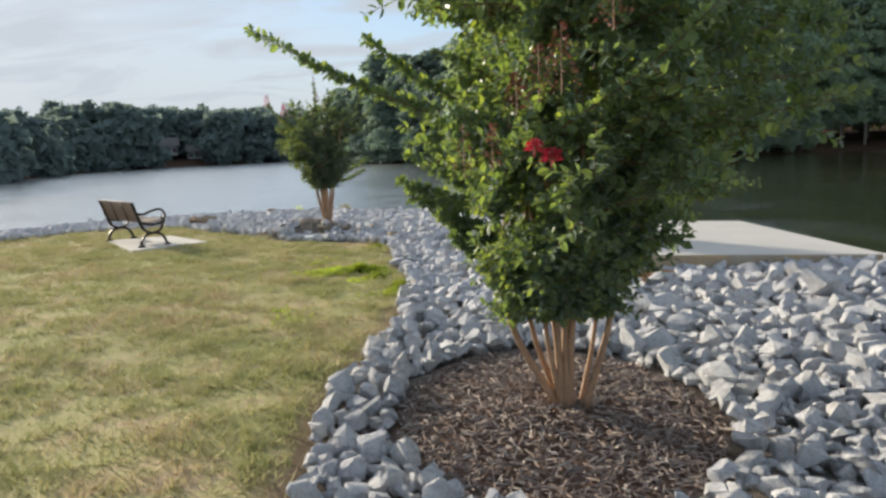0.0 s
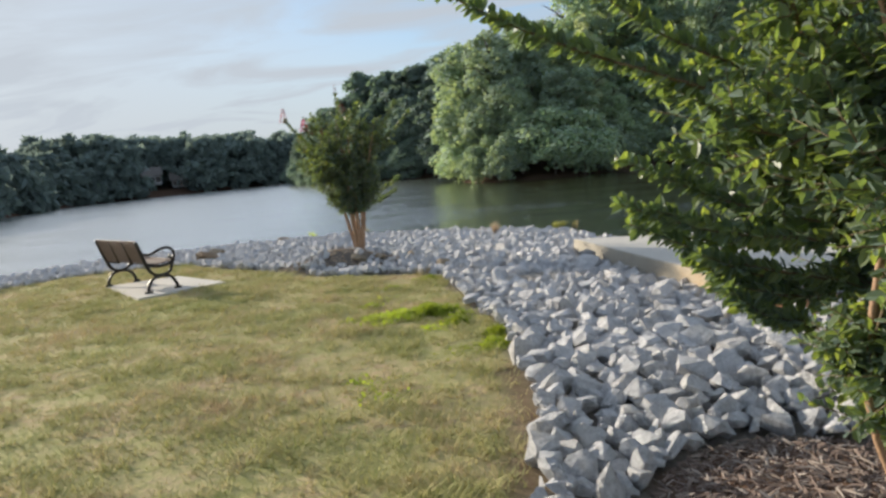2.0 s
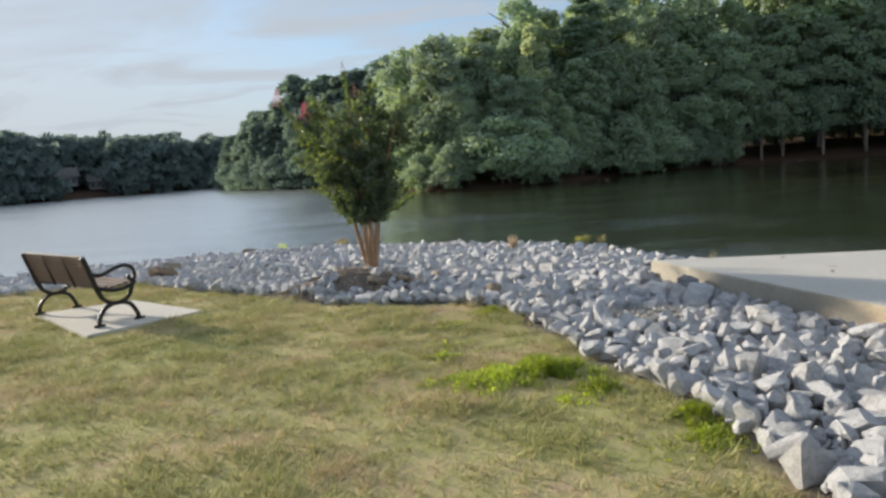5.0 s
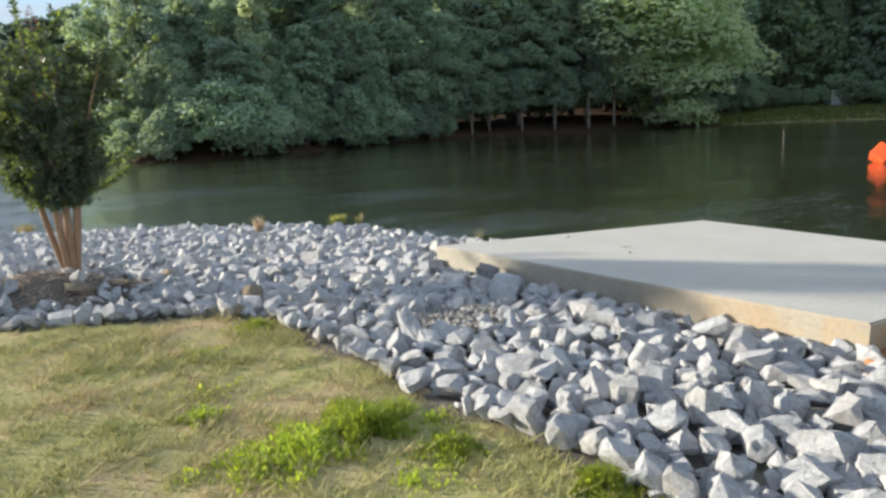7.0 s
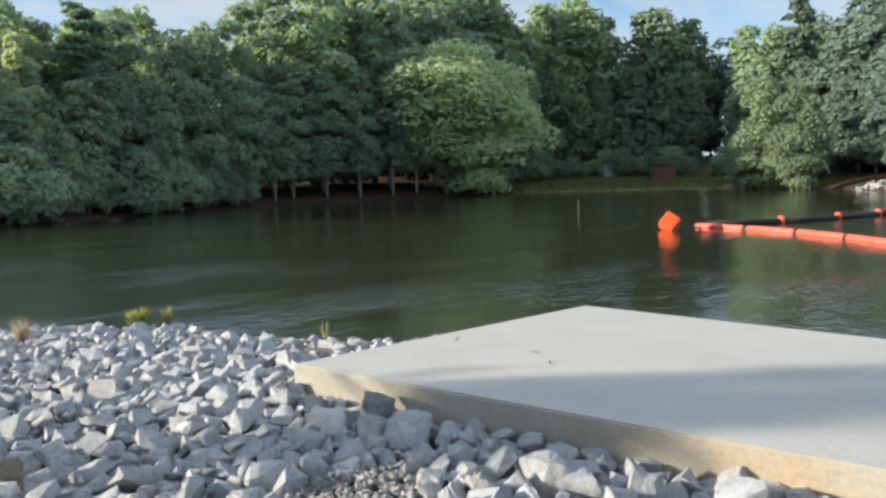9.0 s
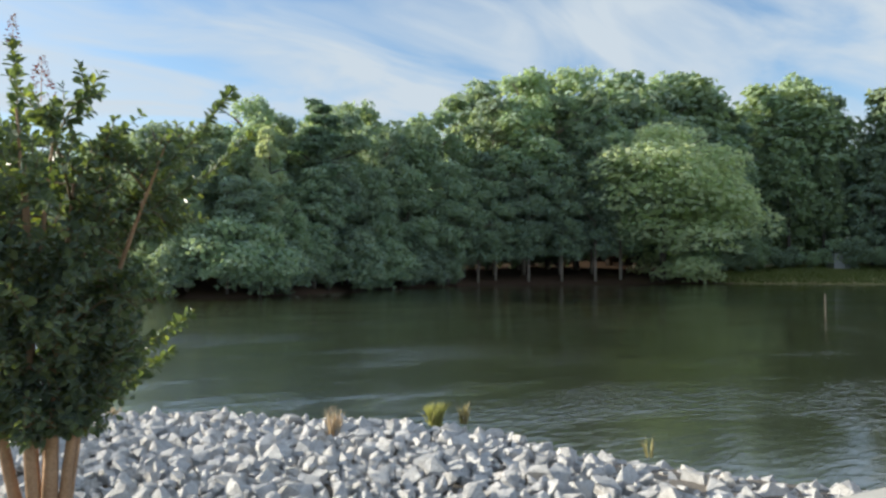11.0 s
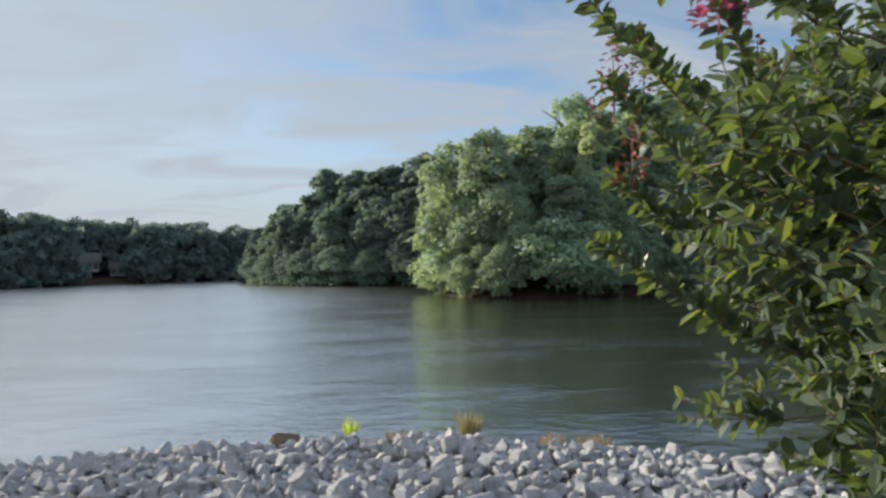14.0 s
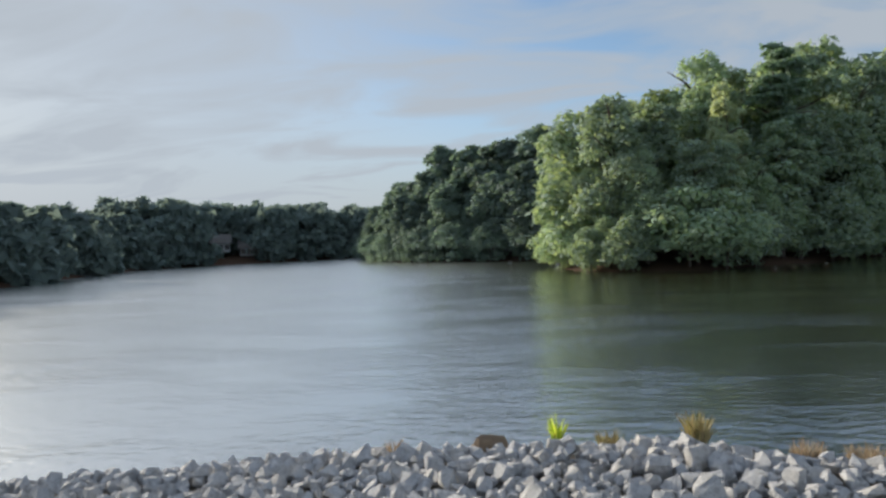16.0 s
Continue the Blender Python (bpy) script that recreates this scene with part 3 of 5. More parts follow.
def build_bench():
    """Local frame: x along the seat, y ahead of it, z up; the origin on the pad under the middle."""
    along = Vector((-0.675, 0.738, 0)).normalized()
    ahead = Vector((along.y, -along.x, 0))
    mid = Vector((-6.19, 14.33, 0.03))
    m = Matrix((( along.x, ahead.x, 0, mid.x), (along.y, ahead.y, 0, mid.y), (0, 0, 1, mid.z), (0, 0, 0, 1)))
    bench = thing("park_bench", "park bench with brown slats and scrolled iron ends on concrete", "bench", m)
    half = 0.79
    r = 0.021

    def side_frame(x):
        soups = []
        line = lambda pts, rad=r, n=6: soups.append(tube([(x, q[0], q[1]) for q in curve([Vector((a, b, 0)) for a, b in pts], n)], [rad] * ((len(pts) - 1) * n + 1), 8))
        line([(-0.22, 0.02), (-0.205, 0.10), (-0.14, 0.19), (-0.05, 0.225), (0.05, 0.225), (0.14, 0.19), (0.20, 0.10), (0.225, 0.02)], 0.024)
        line([(-0.21, 0.43), (-0.16, 0.31), (-0.06, 0.24), (0.05, 0.24), (0.14, 0.29), (0.19, 0.41)], 0.023)
        line([(-0.21, 0.43), (-0.05, 0.375), (0.12, 0.385), (0.225, 0.435)], 0.024)
        line([(-0.16, 0.31), (-0.21, 0.43), (-0.255, 0.58), (-0.315, 0.77)], 0.028)
        line([(-0.26, 0.585), (-0.14, 0.56), (0.0, 0.61), (0.12, 0.63), (0.20, 0.59), (0.228, 0.51), (0.20, 0.46), (0.155, 0.48), (0.17, 0.515)], 0.021)
        for y in (-0.22, 0.225):
            soups.append(tube([(x, y - 0.055, 0.014), (x, y + 0.055, 0.014)], [0.024, 0.024], 6, 0.6))
        return join(*soups)

    for x in (-half, half):
        end = part("end_frame", side_frame(x), M_IRON, bench, "scrolled cast iron end with armrest", True)
    for x in (-half / 3, half / 3):
        part("back_brace", tube([(x, -0.20, 0.40), (x, -0.25, 0.58), (x, -0.31, 0.765)], [0.016] * 3, 6), M_IRON, bench, "", True)
    for i in range(6):
        y = -0.17 + i * 0.074
        z = 0.405 + 0.02 * abs(i - 2.2) / 2
        part("seat_slat", box_bm(2 * half - 0.05, 0.062, 0.022, Matrix.Translation((0, y, z)), 0.005), M_SLAT, bench)
    for i in range(7):
        t = i / 6
        y, z = -0.205 - 0.10 * t, 0.47 + 0.29 * t
        part("back_slat", box_bm(2 * half - 0.05, 0.02, 0.05, Matrix.Translation((0, y, z)) @ Matrix.Rotation(radians(18), 4, "X"), 0.005), M_SLAT, bench)


build_pad()
build_bench()


# ---- crape myrtles ----
def leaf_soup(places, dirs, sizes, rng, droop=0.25):
    """Folded pointed leaves, four triangles each."""
    n = len(places)
    d = dirs / np.linalg.norm(dirs, axis=1, keepdims=True)
    up = np.tile([0, 0, 1.0], (n, 1)) + rng.normal(0, 0.45, (n, 3))
    side = np.cross(d, up)
    side /= np.linalg.norm(side, axis=1, keepdims=True) + 1e-9
    nor = np.cross(side, d)
    s = sizes[:, None]
    p0 = places
    tip = places + d * s - nor * s * droop * 0.6
    w = 0.33
    near, far = places + d * s * 0.30, places + d * s * 0.70 - nor * s * droop * 0.2
    l1, r1 = near + side * s * w * 0.85 + nor * s * 0.07, near - side * s * w * 0.85 + nor * s * 0.07
    l2, r2 = far + side * s * w * 0.8 + nor * s * 0.06, far - side * s * w * 0.8 + nor * s * 0.06
    verts = np.stack([p0, l1, l2, tip, r2, r1], 1).reshape(-1, 3)
    base = np.arange(n)[:, None] * 6
    tris = np.concatenate([base + np.array(t) for t in ((0, 3, 2, 1), (0, 5, 4, 3))], 0)
    return verts, tris


def myrtle(name, label, at, height, width, low, seed, stems, shoots, flowers, twigs_each, leaf, limbs, stand, shape, lean):
    """A vase of thin stems; twigs with paired leaves; long tip shoots and flower clusters at the given places."""
    rng = np.random.default_rng(seed)
    base = Vector((at[0], at[1], gz(*at) - 0.03))
    tree = thing(name, label, "tree", Matrix.Translation(base))
    wood, fine, ends = [], [], []

    def spread(z):
        return width * np.interp(z, [q[0] for q in shape], [q[1] for q in shape])

    for k in range(stems):
        a = 2 * math.pi * (k + rng.uniform(-0.25, 0.25)) / stems
        top_z = height * rng.uniform(0.74, 0.98)
        reach = spread(top_z) * rng.uniform(0.2, 0.58)
        foot = Vector((math.cos(a) * rng.uniform(0.02, 0.08), math.sin(a) * rng.uniform(0.02, 0.08), 0))
        k_out = 0.07 + 0.13 * width * rng.uniform(0.2, 1.3)
        slim = 1.0
        if stand:
            a, off, k_out, slim = stand[k]
            foot = Vector((math.cos(a) * off, math.sin(a) * off, 0))
        knee = Vector((math.cos(a) * k_out, math.sin(a) * k_out, low * 1.0))
        mid = Vector((math.cos(a + 0.2) * reach * 0.6, math.sin(a + 0.2) * reach * 0.6, (low + top_z) / 2))
        tip = Vector((math.cos(a + rng.uniform(-0.4, 0.4)) * reach, math.sin(a + rng.uniform(-0.4, 0.4)) * reach, top_z))
        line = curve([foot, knee, mid, tip], 6)
        r0 = rng.uniform(0.022, 0.030) * slim
        rad = [r0 * (1.25 if i == 0 else 1) * (1 - 0.86 * i / (len(line) - 1)) for i in range(len(line))]
        wood.append(tube(line, rad, 7))
        for j in range(limbs):
            i = int(rng.integers(5, len(line) - 1))
            p = line[i]
            b = a + rng.uniform(-1.5, 1.5)
            z1 = min(height * 0.97, max(low * 0.9, p.z + rng.uniform(-0.15, 0.42)))
            rr = spread(z1) * rng.uniform(0.45, 1.0)
            shift = np.clip((z1 - 0.8) / 0.8, 0, 1)
            q = Vector((math.cos(b) * rr + lean[0] * shift, math.sin(b) * rr + lean[1] * shift, z1))
            br = curve([p, (p + q) / 2 + Vector((0, 0, 0.05)), q], 3)
            fine.append(tube(br, [0.007 - 0.0008 * s for s in range(len(br))], 4))
            ends.append((br, b))
        ends.append((line[8:], a))
    places, dirs, sizes = [], [], []

    def leafy_twig(p, d, length, count, scale=1.0):
        side = Vector(d).cross(Vector((rng.normal(), rng.normal(), rng.normal()))).normalized()
        other = Vector(d).cross(side).normalized()
        for i in range(count):
            t = (i + 0.5) / count
            q = p + d * length * t
            w = side if (i // 2) % 2 else other
            for s in (-1, 1) if i % 2 == 0 else (1,):
                v = d * 0.55 + w * s + Vector((0, 0, 0.1)) + Vector(rng.normal(0, 0.22, 3))
                places.append(q)
                dirs.append(v)
                sizes.append(leaf * scale * rng.uniform(0.7, 1.2) * (1 - 0.45 * t * t))

    for br, b in ends:
        for _ in range(twigs_each):
            i = int(rng.integers(1, len(br)))
            p = br[i]
            out = Vector((math.cos(b), math.sin(b), 0)) * 0.7 + Vector((0, 0, 0.55)) + Vector(rng.normal(0, 0.6, 3))
            out.normalize()
            length = rng.uniform(0.14, 0.30)
            if p.z < low + 0.1 and out.z < 0:
                out.z = abs(out.z)
            fine.append(tube([p, p + out * length], [0.0035, 0.0015], 3))
            leafy_twig(p, out, length, 11)
    for p0, p1 in shoots:
        a, b = Vector(p0) - base, Vector(p1) - base
        line = curve([a, (a + b) / 2 + Vector((0, 0, -0.04)), b], 6)
        fine.append(tube(line, [0.008 - 0.0005 * i for i in range(len(line))], 4))
        for i in range(len(line) - 1):
            leafy_twig(line[i], (line[i + 1] - line[i]).normalized(), (line[i + 1] - line[i]).length, 9, 0.95)
    for w in wood:
        part("stem", w, M_BARK, tree, "", True)
    tagged(part("twigs", join(*fine), M_TWIG, tree, "", True), kind="stuff")
    v, f = leaf_soup(np.array([tuple(p) for p in places]), np.array([tuple(p) for p in dirs]), np.array(sizes), rng)
    part("crown", (v, f), M_MYRTLE, tree, "dense small glossy green leaves")
    for p, tall, sort in flowers:
        q = np.array(Vector(p) - base)
        n, fat = {"blossom": (60, 0.6), "panicle": (110, 0.34), "spike": (60, 0.2), "plume": (190, 0.3), "pink_plume": (210, 0.32)}[sort]
        t = rng.uniform(0, 1, n)
        rad = tall * fat * (1 - t) ** 0.8 * np.sqrt(rng.uniform(0.05, 1, n))
        ang = rng.uniform(0, 6.28, n)
        pl = q + np.stack([np.cos(ang) * rad, np.sin(ang) * rad, t * tall], 1)
        di = np.stack([np.cos(ang), np.sin(ang), rng.uniform(-0.2, 0.8, n)], 1)
        v, f = leaf_soup(pl, di, rng.uniform(0.010, 0.022, n) * (1.5 if sort in ("blossom", "plume", "pink_plume") else 1), rng, 0.6)
        soup = join((v, f), tube([Vector(q) + Vector((0, 0, -0.02)), Vector(q) + Vector((0, 0, tall))], [0.003, 0.001], 4))
        part("flower_cluster", soup, {"blossom": M_PETAL, "plume": M_PLUME, "pink_plume": M_PINK}.get(sort, M_BUD), tree, {"blossom": "crimson crape myrtle blossom", "plume": "dusty pink flower plume", "pink_plume": "bright pink flower plume"}.get(sort, "rusty red bud cluster"))["kind"] = "stuff"
    return tree


def side_shoots(seed, count):
    """Leafy side branches on the open side of the near tree, towards the far tree."""
    rnd = random.Random(seed)
    out = []
    for _ in range(count):
        z = rnd.uniform(0.78, 1.5)
        reach = rnd.uniform(0.3, 0.6) * min(1.0, (z - 0.5) / 0.6)
        out.append(((-0.45 + rnd.uniform(-0.1, 0.15), 5.8 + rnd.uniform(-0.1, 0.2), z), (-0.55 - reach, 5.85 + rnd.uniform(0.0, 0.6), z + rnd.uniform(0.05, 0.35))))
    return out


myrtle("crape_myrtle", "multi-stemmed crape myrtle with red blossoms in a mulch bed", (-0.16, 5.5), 3.15, 1.0, 0.66, 4, 11,
       [((-0.85, 5.8, 1.72), (-1.92, 6.0, 2.27)), ((-0.8, 5.85, 1.75), (-1.62, 5.95, 2.08)), ((-0.7, 5.9, 1.8), (-1.25, 6.0, 2.2)), ((-0.3, 4.8, 1.6), (0.25, 4.2, 2.1))]
       + side_shoots(33, 15),
       [((-0.50, 4.35, 1.50), 0.045, "blossom"), ((-0.44, 4.33, 1.46), 0.05, "blossom"), ((-0.47, 4.4, 1.70), 0.20, "panicle"), ((-0.38, 4.42, 1.74), 0.24, "panicle"),
        ((-0.55, 4.45, 1.66), 0.14, "panicle"), ((-0.75, 4.6, 1.42), 0.2, "spike"), ((-0.64, 4.52, 1.45), 0.16, "spike"), ((-0.2, 4.35, 1.95), 0.22, "panicle")], 10, 0.068, 19,
       [(3.2, 0.04, 0.34, 0.8), (2.8, 0.035, 0.22, 0.75), (3.6, 0.03, 0.15, 0.7), (1.6, 0.025, 0.05, 0.95), (4.6, 0.03, 0.06, 1.0), (5.3, 0.03, 0.08, 0.9), (0.6, 0.03, 0.06, 0.85),
        (3.9, 0.04, 0.09, 0.8), (5.9, 0.10, 0.26, 0.85), (0.3, 0.09, 0.20, 0.7), (2.2, 0.03, 0.12, 0.75)],
       [(0.5, 0.10), (0.8, 0.36), (1.0, 0.60), (1.3, 0.88), (1.75, 1.12), (2.4, 1.10), (2.8, 0.85), (3.15, 0.5)], (0.30, 0.0))
myrtle("crape_myrtle", "crape myrtle with pink blossoms on a mound among grey stones", (-2.79, 14.86), 2.48, 1.0, 0.78, 17, 7,
       [((-3.2, 15.0, 1.75), (-3.84, 15.13, 2.46)), ((-3.15, 14.95, 1.7), (-3.50, 14.95, 2.28)), ((-2.5, 14.9, 1.9), (-1.97, 14.73, 2.60)),
        ((-2.4, 15.0, 1.9), (-1.75, 15.1, 2.45)),
        ((-3.1, 15.0, 1.6), (-3.66, 15.3, 2.2)), ((-3.1, 15.05, 1.5), (-3.6, 15.42, 1.95)), ((-3.0, 15.1, 1.8), (-3.5, 15.45, 2.38)), ((-3.15, 14.95, 1.4), (-3.72, 15.2, 1.75)),
        ((-2.65, 14.95, 0.95), (-2.12, 15.5, 1.15)), ((-2.6, 15.0, 1.1), (-2.02, 15.42, 1.38)), ((-2.9, 15.0, 2.0), (-2.97, 15.3, 2.85))],
       [((-3.84, 15.13, 2.42), 0.22, "plume"), ((-3.50, 14.95, 2.23), 0.20, "pink_plume"), ((-2.97, 15.3, 2.8), 0.18, "spike"), ((-2.85, 14.8, 2.45), 0.2, "panicle"),
        ((-3.25, 15.2, 2.1), 0.2, "spike"),
        ((-3.62, 15.3, 2.1), 0.22, "panicle"), ((-3.55, 15.35, 1.9), 0.2, "panicle"), ((-3.48, 15.42, 2.2), 0.2, "panicle")], 8, 0.066, 16,
       [(3.0, 0.04, 0.20, 1.2), (3.9, 0.035, 0.12, 1.3), (4.9, 0.03, 0.06, 1.45), (5.8, 0.04, 0.12, 1.3), (0.6, 0.04, 0.16, 1.1), (1.6, 0.03, 0.06, 1.3), (2.3, 0.03, 0.10, 1.1)],
       [(0.7, 0.08), (0.9, 0.26), (1.2, 0.56), (1.6, 0.76), (2.1, 0.82), (2.5, 0.5)], (-0.13, 0.10))


# ---- trees across the water ----
def puff_crown(rng, height, low, wide, puffs, leaves, size, shape="round"):
    """Leaf clumps on many puffs within an uneven envelope."""
    cs, rs = [], []
    while len(cs) < puffs:
        t = rng.uniform(0, 1)
        env = math.sin(math.pi * (0.14 + 0.80 * t)) ** 0.7 if shape == "round" else (1 - t) ** 0.7 * 0.9 + 0.12
        a, r = rng.uniform(0, 6.28), wide * env * math.sqrt(rng.uniform(0.15, 1.0))
        cs.append((math.cos(a) * r * 0.7, math.sin(a) * r * 0.7, low + (height - low) * (0.06 + 0.86 * t)))
        rs.append(wide * rng.uniform(0.2, 0.46) * (0.65 + 0.35 * env))
    cs, rs = np.array(cs), np.array(rs)
    which = rng.choice(puffs, leaves, p=rs ** 2 / (rs ** 2).sum())
    d = rng.normal(0, 1, (leaves, 3))
    d /= np.linalg.norm(d, axis=1, keepdims=True)
    d[:, 2] = np.where(d[:, 2] < -0.28, -d[:, 2], d[:, 2])
    face = d * 0.75 + np.array([0, 0, 0.45]) + rng.normal(0, 0.55, (leaves, 3))
    face /= np.linalg.norm(face, axis=1, keepdims=True)
    sq = np.array([1, 1, 0.95 if shape == "round" else 0.4])
    p = cs[which] + d * rs[which][:, None] * sq * rng.uniform(0.5, 1.12, (leaves, 1)) ** 0.7
    u = np.cross(face, rng.normal(0, 1, (leaves, 3)))
    u /= np.linalg.norm(u, axis=1, keepdims=True)
    w = np.cross(face, u) - np.array([0, 0, 0.15])
    s = size * rng.uniform(0.6, 1.3, (leaves, 1))
    a, b, c = p + u * s * 0.62, p - u * s * 0.62, p + w * s * 1.15
    verts = np.stack([a, b, c], 1).reshape(-1, 3)
    return verts, np.arange(leaves * 3).reshape(-1, 3)


def wood_tree(name, label, seed, height, low, wide, puffs, leaves, size, mat, shape="round", trunk=None):
    rng = np.random.default_rng(seed)
    tree = thing(name, label, "tree")
    top = Vector((rng.normal(0, 0.4), rng.normal(0, 0.4), height * 0.86))
    line = curve([Vector((0, 0, -0.6)), Vector((rng.normal(0, 0.15), rng.normal(0, 0.15), height * 0.4)), top], 5)
    soups = [tube(line, [height * (0.010 if trunk else 0.016) * (1 - 0.9 * i / (len(line) - 1)) for i in range(len(line))], 7)]
    for _ in range(9):
        p = line[int(rng.integers(4, len(line) - 1))]
        a = rng.uniform(0, 6.28)
        q = p + Vector((math.cos(a) * wide * 0.7, math.sin(a) * wide * 0.7, height * rng.uniform(0.02, 0.12)))
        soups.append(tube([p, (p + q) / 2 + Vector((0, 0, 0.25)), q], [height * 0.006, height * 0.004, height * 0.0015], 5))
    part("trunk", join(*soups), trunk or M_TRUNK, tree, "", True)
    part("crown", puff_crown(rng, height, low, wide, puffs, leaves, size, shape), mat, tree)
    return tree


KINDS = [
    wood_tree("broadleaf_tree", "tall dark green broadleaf tree at the lake edge", 21, 18, 0.6, 4.4, 62, 8600, 0.33, M_LEAF_A),
    wood_tree("broadleaf_tree", "tall dark green broadleaf tree at the lake edge", 22, 18, 1.0, 4.0, 58, 8200, 0.33, M_LEAF_A),
    wood_tree("broadleaf_tree", "light green broadleaf tree at the lake edge", 23, 18, 0.6, 4.4, 60, 8600, 0.33, M_LEAF_B),
    wood_tree("pine_tree", "tall dark pine rising out of the wood", 24, 20, 5.0, 3.3, 46, 9000, 0.30, M_NEEDLE, "cone"),
    wood_tree("broadleaf_tree", "slender dark green broadleaf tree in the wood", 25, 18, 1.0, 3.2, 56, 8000, 0.30, M_LEAF_A),
    wood_tree("shrub", "dense green shrub overhanging the lake edge", 26, 18, -0.5, 9.5, 50, 4500, 0.85, M_LEAF_A),
    wood_tree("broadleaf_tree", "broad spreading light green tree over the water, leaves coloured as sunlit", 27, 18, -0.6, 8.6, 44, 26000, 0.34, M_LEAF_SUNLIT),
    wood_tree("broadleaf_tree", "slender yellow-green tree among darker trees, leaves coloured as sunlit", 28, 18, 1.0, 2.6, 34, 9000, 0.27, M_LEAF_SUNLIT),
    wood_tree("broadleaf_tree", "dark green tree on the bank, bare trunk coloured as sunlit", 29, 18, 2.0, 3.8, 46, 7600, 0.31, M_LEAF_A, trunk=M_TRUNK_SUNLIT),
]


BACK = [
    wood_tree("broadleaf_tree", "tall dark green broadleaf tree deeper in the wood", 31, 18, 0.3, 4.4, 95, 3400, 0.5, M_LEAF_A),
    wood_tree("broadleaf_tree", "dark green broadleaf tree deeper in the wood", 32, 18, 0.3, 3.9, 90, 3200, 0.5, M_LEAF_A),
    wood_tree("broadleaf_tree", "light green broadleaf tree deeper in the wood", 33, 18, 0.3, 4.2, 90, 3400, 0.5, M_LEAF_B),
    wood_tree("pine_tree", "dark pine deeper in the wood", 34, 20, 6.0, 3.3, 60, 3000, 0.46, M_NEEDLE, "cone"),
    wood_tree("broadleaf_tree", "slender dark green broadleaf tree deeper in the wood", 35, 18, 0.3, 3.2, 80, 3000, 0.48, M_LEAF_A),
]


# trees with shade put into their leaf colour
DARK = [wood_tree("broadleaf_tree", "tree on the wooded point, leaves coloured as shaded", 41 + i, 18, 1.0, w, 80, 6500, 0.50, M_LEAF_SHADED) for i, w in enumerate((4.4, 4.0, 4.6, 3.6, 3.3))]
DARK.append(wood_tree("shrub", "shrub overhanging the wooded point's edge, leaves coloured as shaded", 47, 18, -0.5, 9.5, 50, 3500, 0.9, M_LEAF_SHADED))


def plant(kind, x, y, height, turn, fat=1.0, back=False, kinds=None):
    s = height / (20 if kind == 3 else 18)
    m = Matrix.LocRotScale((x, y, gz(x, y)), Euler((0, 0, turn)), (s * fat, s * fat, s))
    return copy_thing(kinds[kind] if kinds else (BACK if back else KINDS)[kind], m)


def forest(line, rows, spacing, heights, seed, mixw, first=2.0, deep=6.0, shrubs=0.0, far=False, kinds=None, bare=0.0):
    """Trees in rows behind a shoreline; land lies on the left of its direction."""
    rng = random.Random(seed)
    pts = [Vector((*p, 0)) for p in line]
    total = sum((b - a).length for a, b in zip(pts, pts[1:]))
    for row in range(-1 if shrubs else 0, rows):
        gap = spacing if row >= 0 else 4.0
        s = rng.uniform(0, gap)
        while s < total:
            left, i = s, 0
            while i < len(pts) - 2 and left > (pts[i + 1] - pts[i]).length:
                left -= (pts[i + 1] - pts[i]).length
                i += 1
            d = (pts[i + 1] - pts[i]).normalized()
            nrm = Vector((-d.y, d.x, 0))
            p = pts[i] + d * left + nrm * ((first + row * deep if row >= 0 else 0.6) + rng.uniform(-1.2, 1.2))
            h = float(np.interp(s / total, [k / (len(heights) - 1) for k in range(len(heights))], heights))
            kind = rng.choices(range(5), mixw)[0] if row >= 0 else 5
            if bare and row in (0, 1) and s / total > bare:
                kind = 8
            hh = h * rng.uniform(0.8, 1.06) * (0.66 if row == 0 else 1.0) * (1.12 if kind == 3 else 1)
            if row < 0:
                hh = rng.uniform(3.2, 6.5) if s / total < shrubs else 0
            if hh and (row < 0 or not inside(LAKE, p.x, p.y)):
                plant(kind, p.x, p.y, hh, rng.uniform(0, 6.28), rng.uniform(0.9, 1.25) * (1.25 if kinds else 1.0), row >= 2 or (far and row >= 0), kinds)
            s += gap * rng.uniform(0.7, 1.3)


forest([(6, 100), (3.8, 80), (6.3, 72.8), (12.5, 68.6), (22, 75.5), (40, 89), (60, 97), (83, 91)], 4, 5.2, [12.5, 13.5, 17, 22.5, 32, 40], 3, [5, 4, 0.7, 0.4, 4], 2.0, 6.0, 0.72, bare=0.74)
forest([(98, 90), (112, 93), (128, 92), (139, 82), (145, 68), (140, 55)], 3, 5.6, [42, 43, 42, 36, 31], 5, [4, 3, 2.6, 2, 3], 6.0, 7.0, 1.0, True)
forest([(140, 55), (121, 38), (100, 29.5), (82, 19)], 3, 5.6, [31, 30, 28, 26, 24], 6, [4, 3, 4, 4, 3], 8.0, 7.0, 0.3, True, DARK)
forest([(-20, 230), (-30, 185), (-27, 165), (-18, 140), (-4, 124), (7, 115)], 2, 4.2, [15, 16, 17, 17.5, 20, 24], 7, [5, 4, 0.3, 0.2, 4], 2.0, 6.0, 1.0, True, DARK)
plant(6, 90.5, 91.0, 26.0, 0.4, 1.5)
plant(7, 17.9, 76.0, 15.8, 1.0, 1.0)
plant(3, 25.4, 82.5, 21.6, 2.0, 1.25)
plant(0, 18.3, 84.0, 20.0, 0.6, 1.0)
plant(4, 6.8, 77, 13.0, 2.0, 1.0)
plant(0, 9.6, 73, 10.0, 3.0, 0.95)
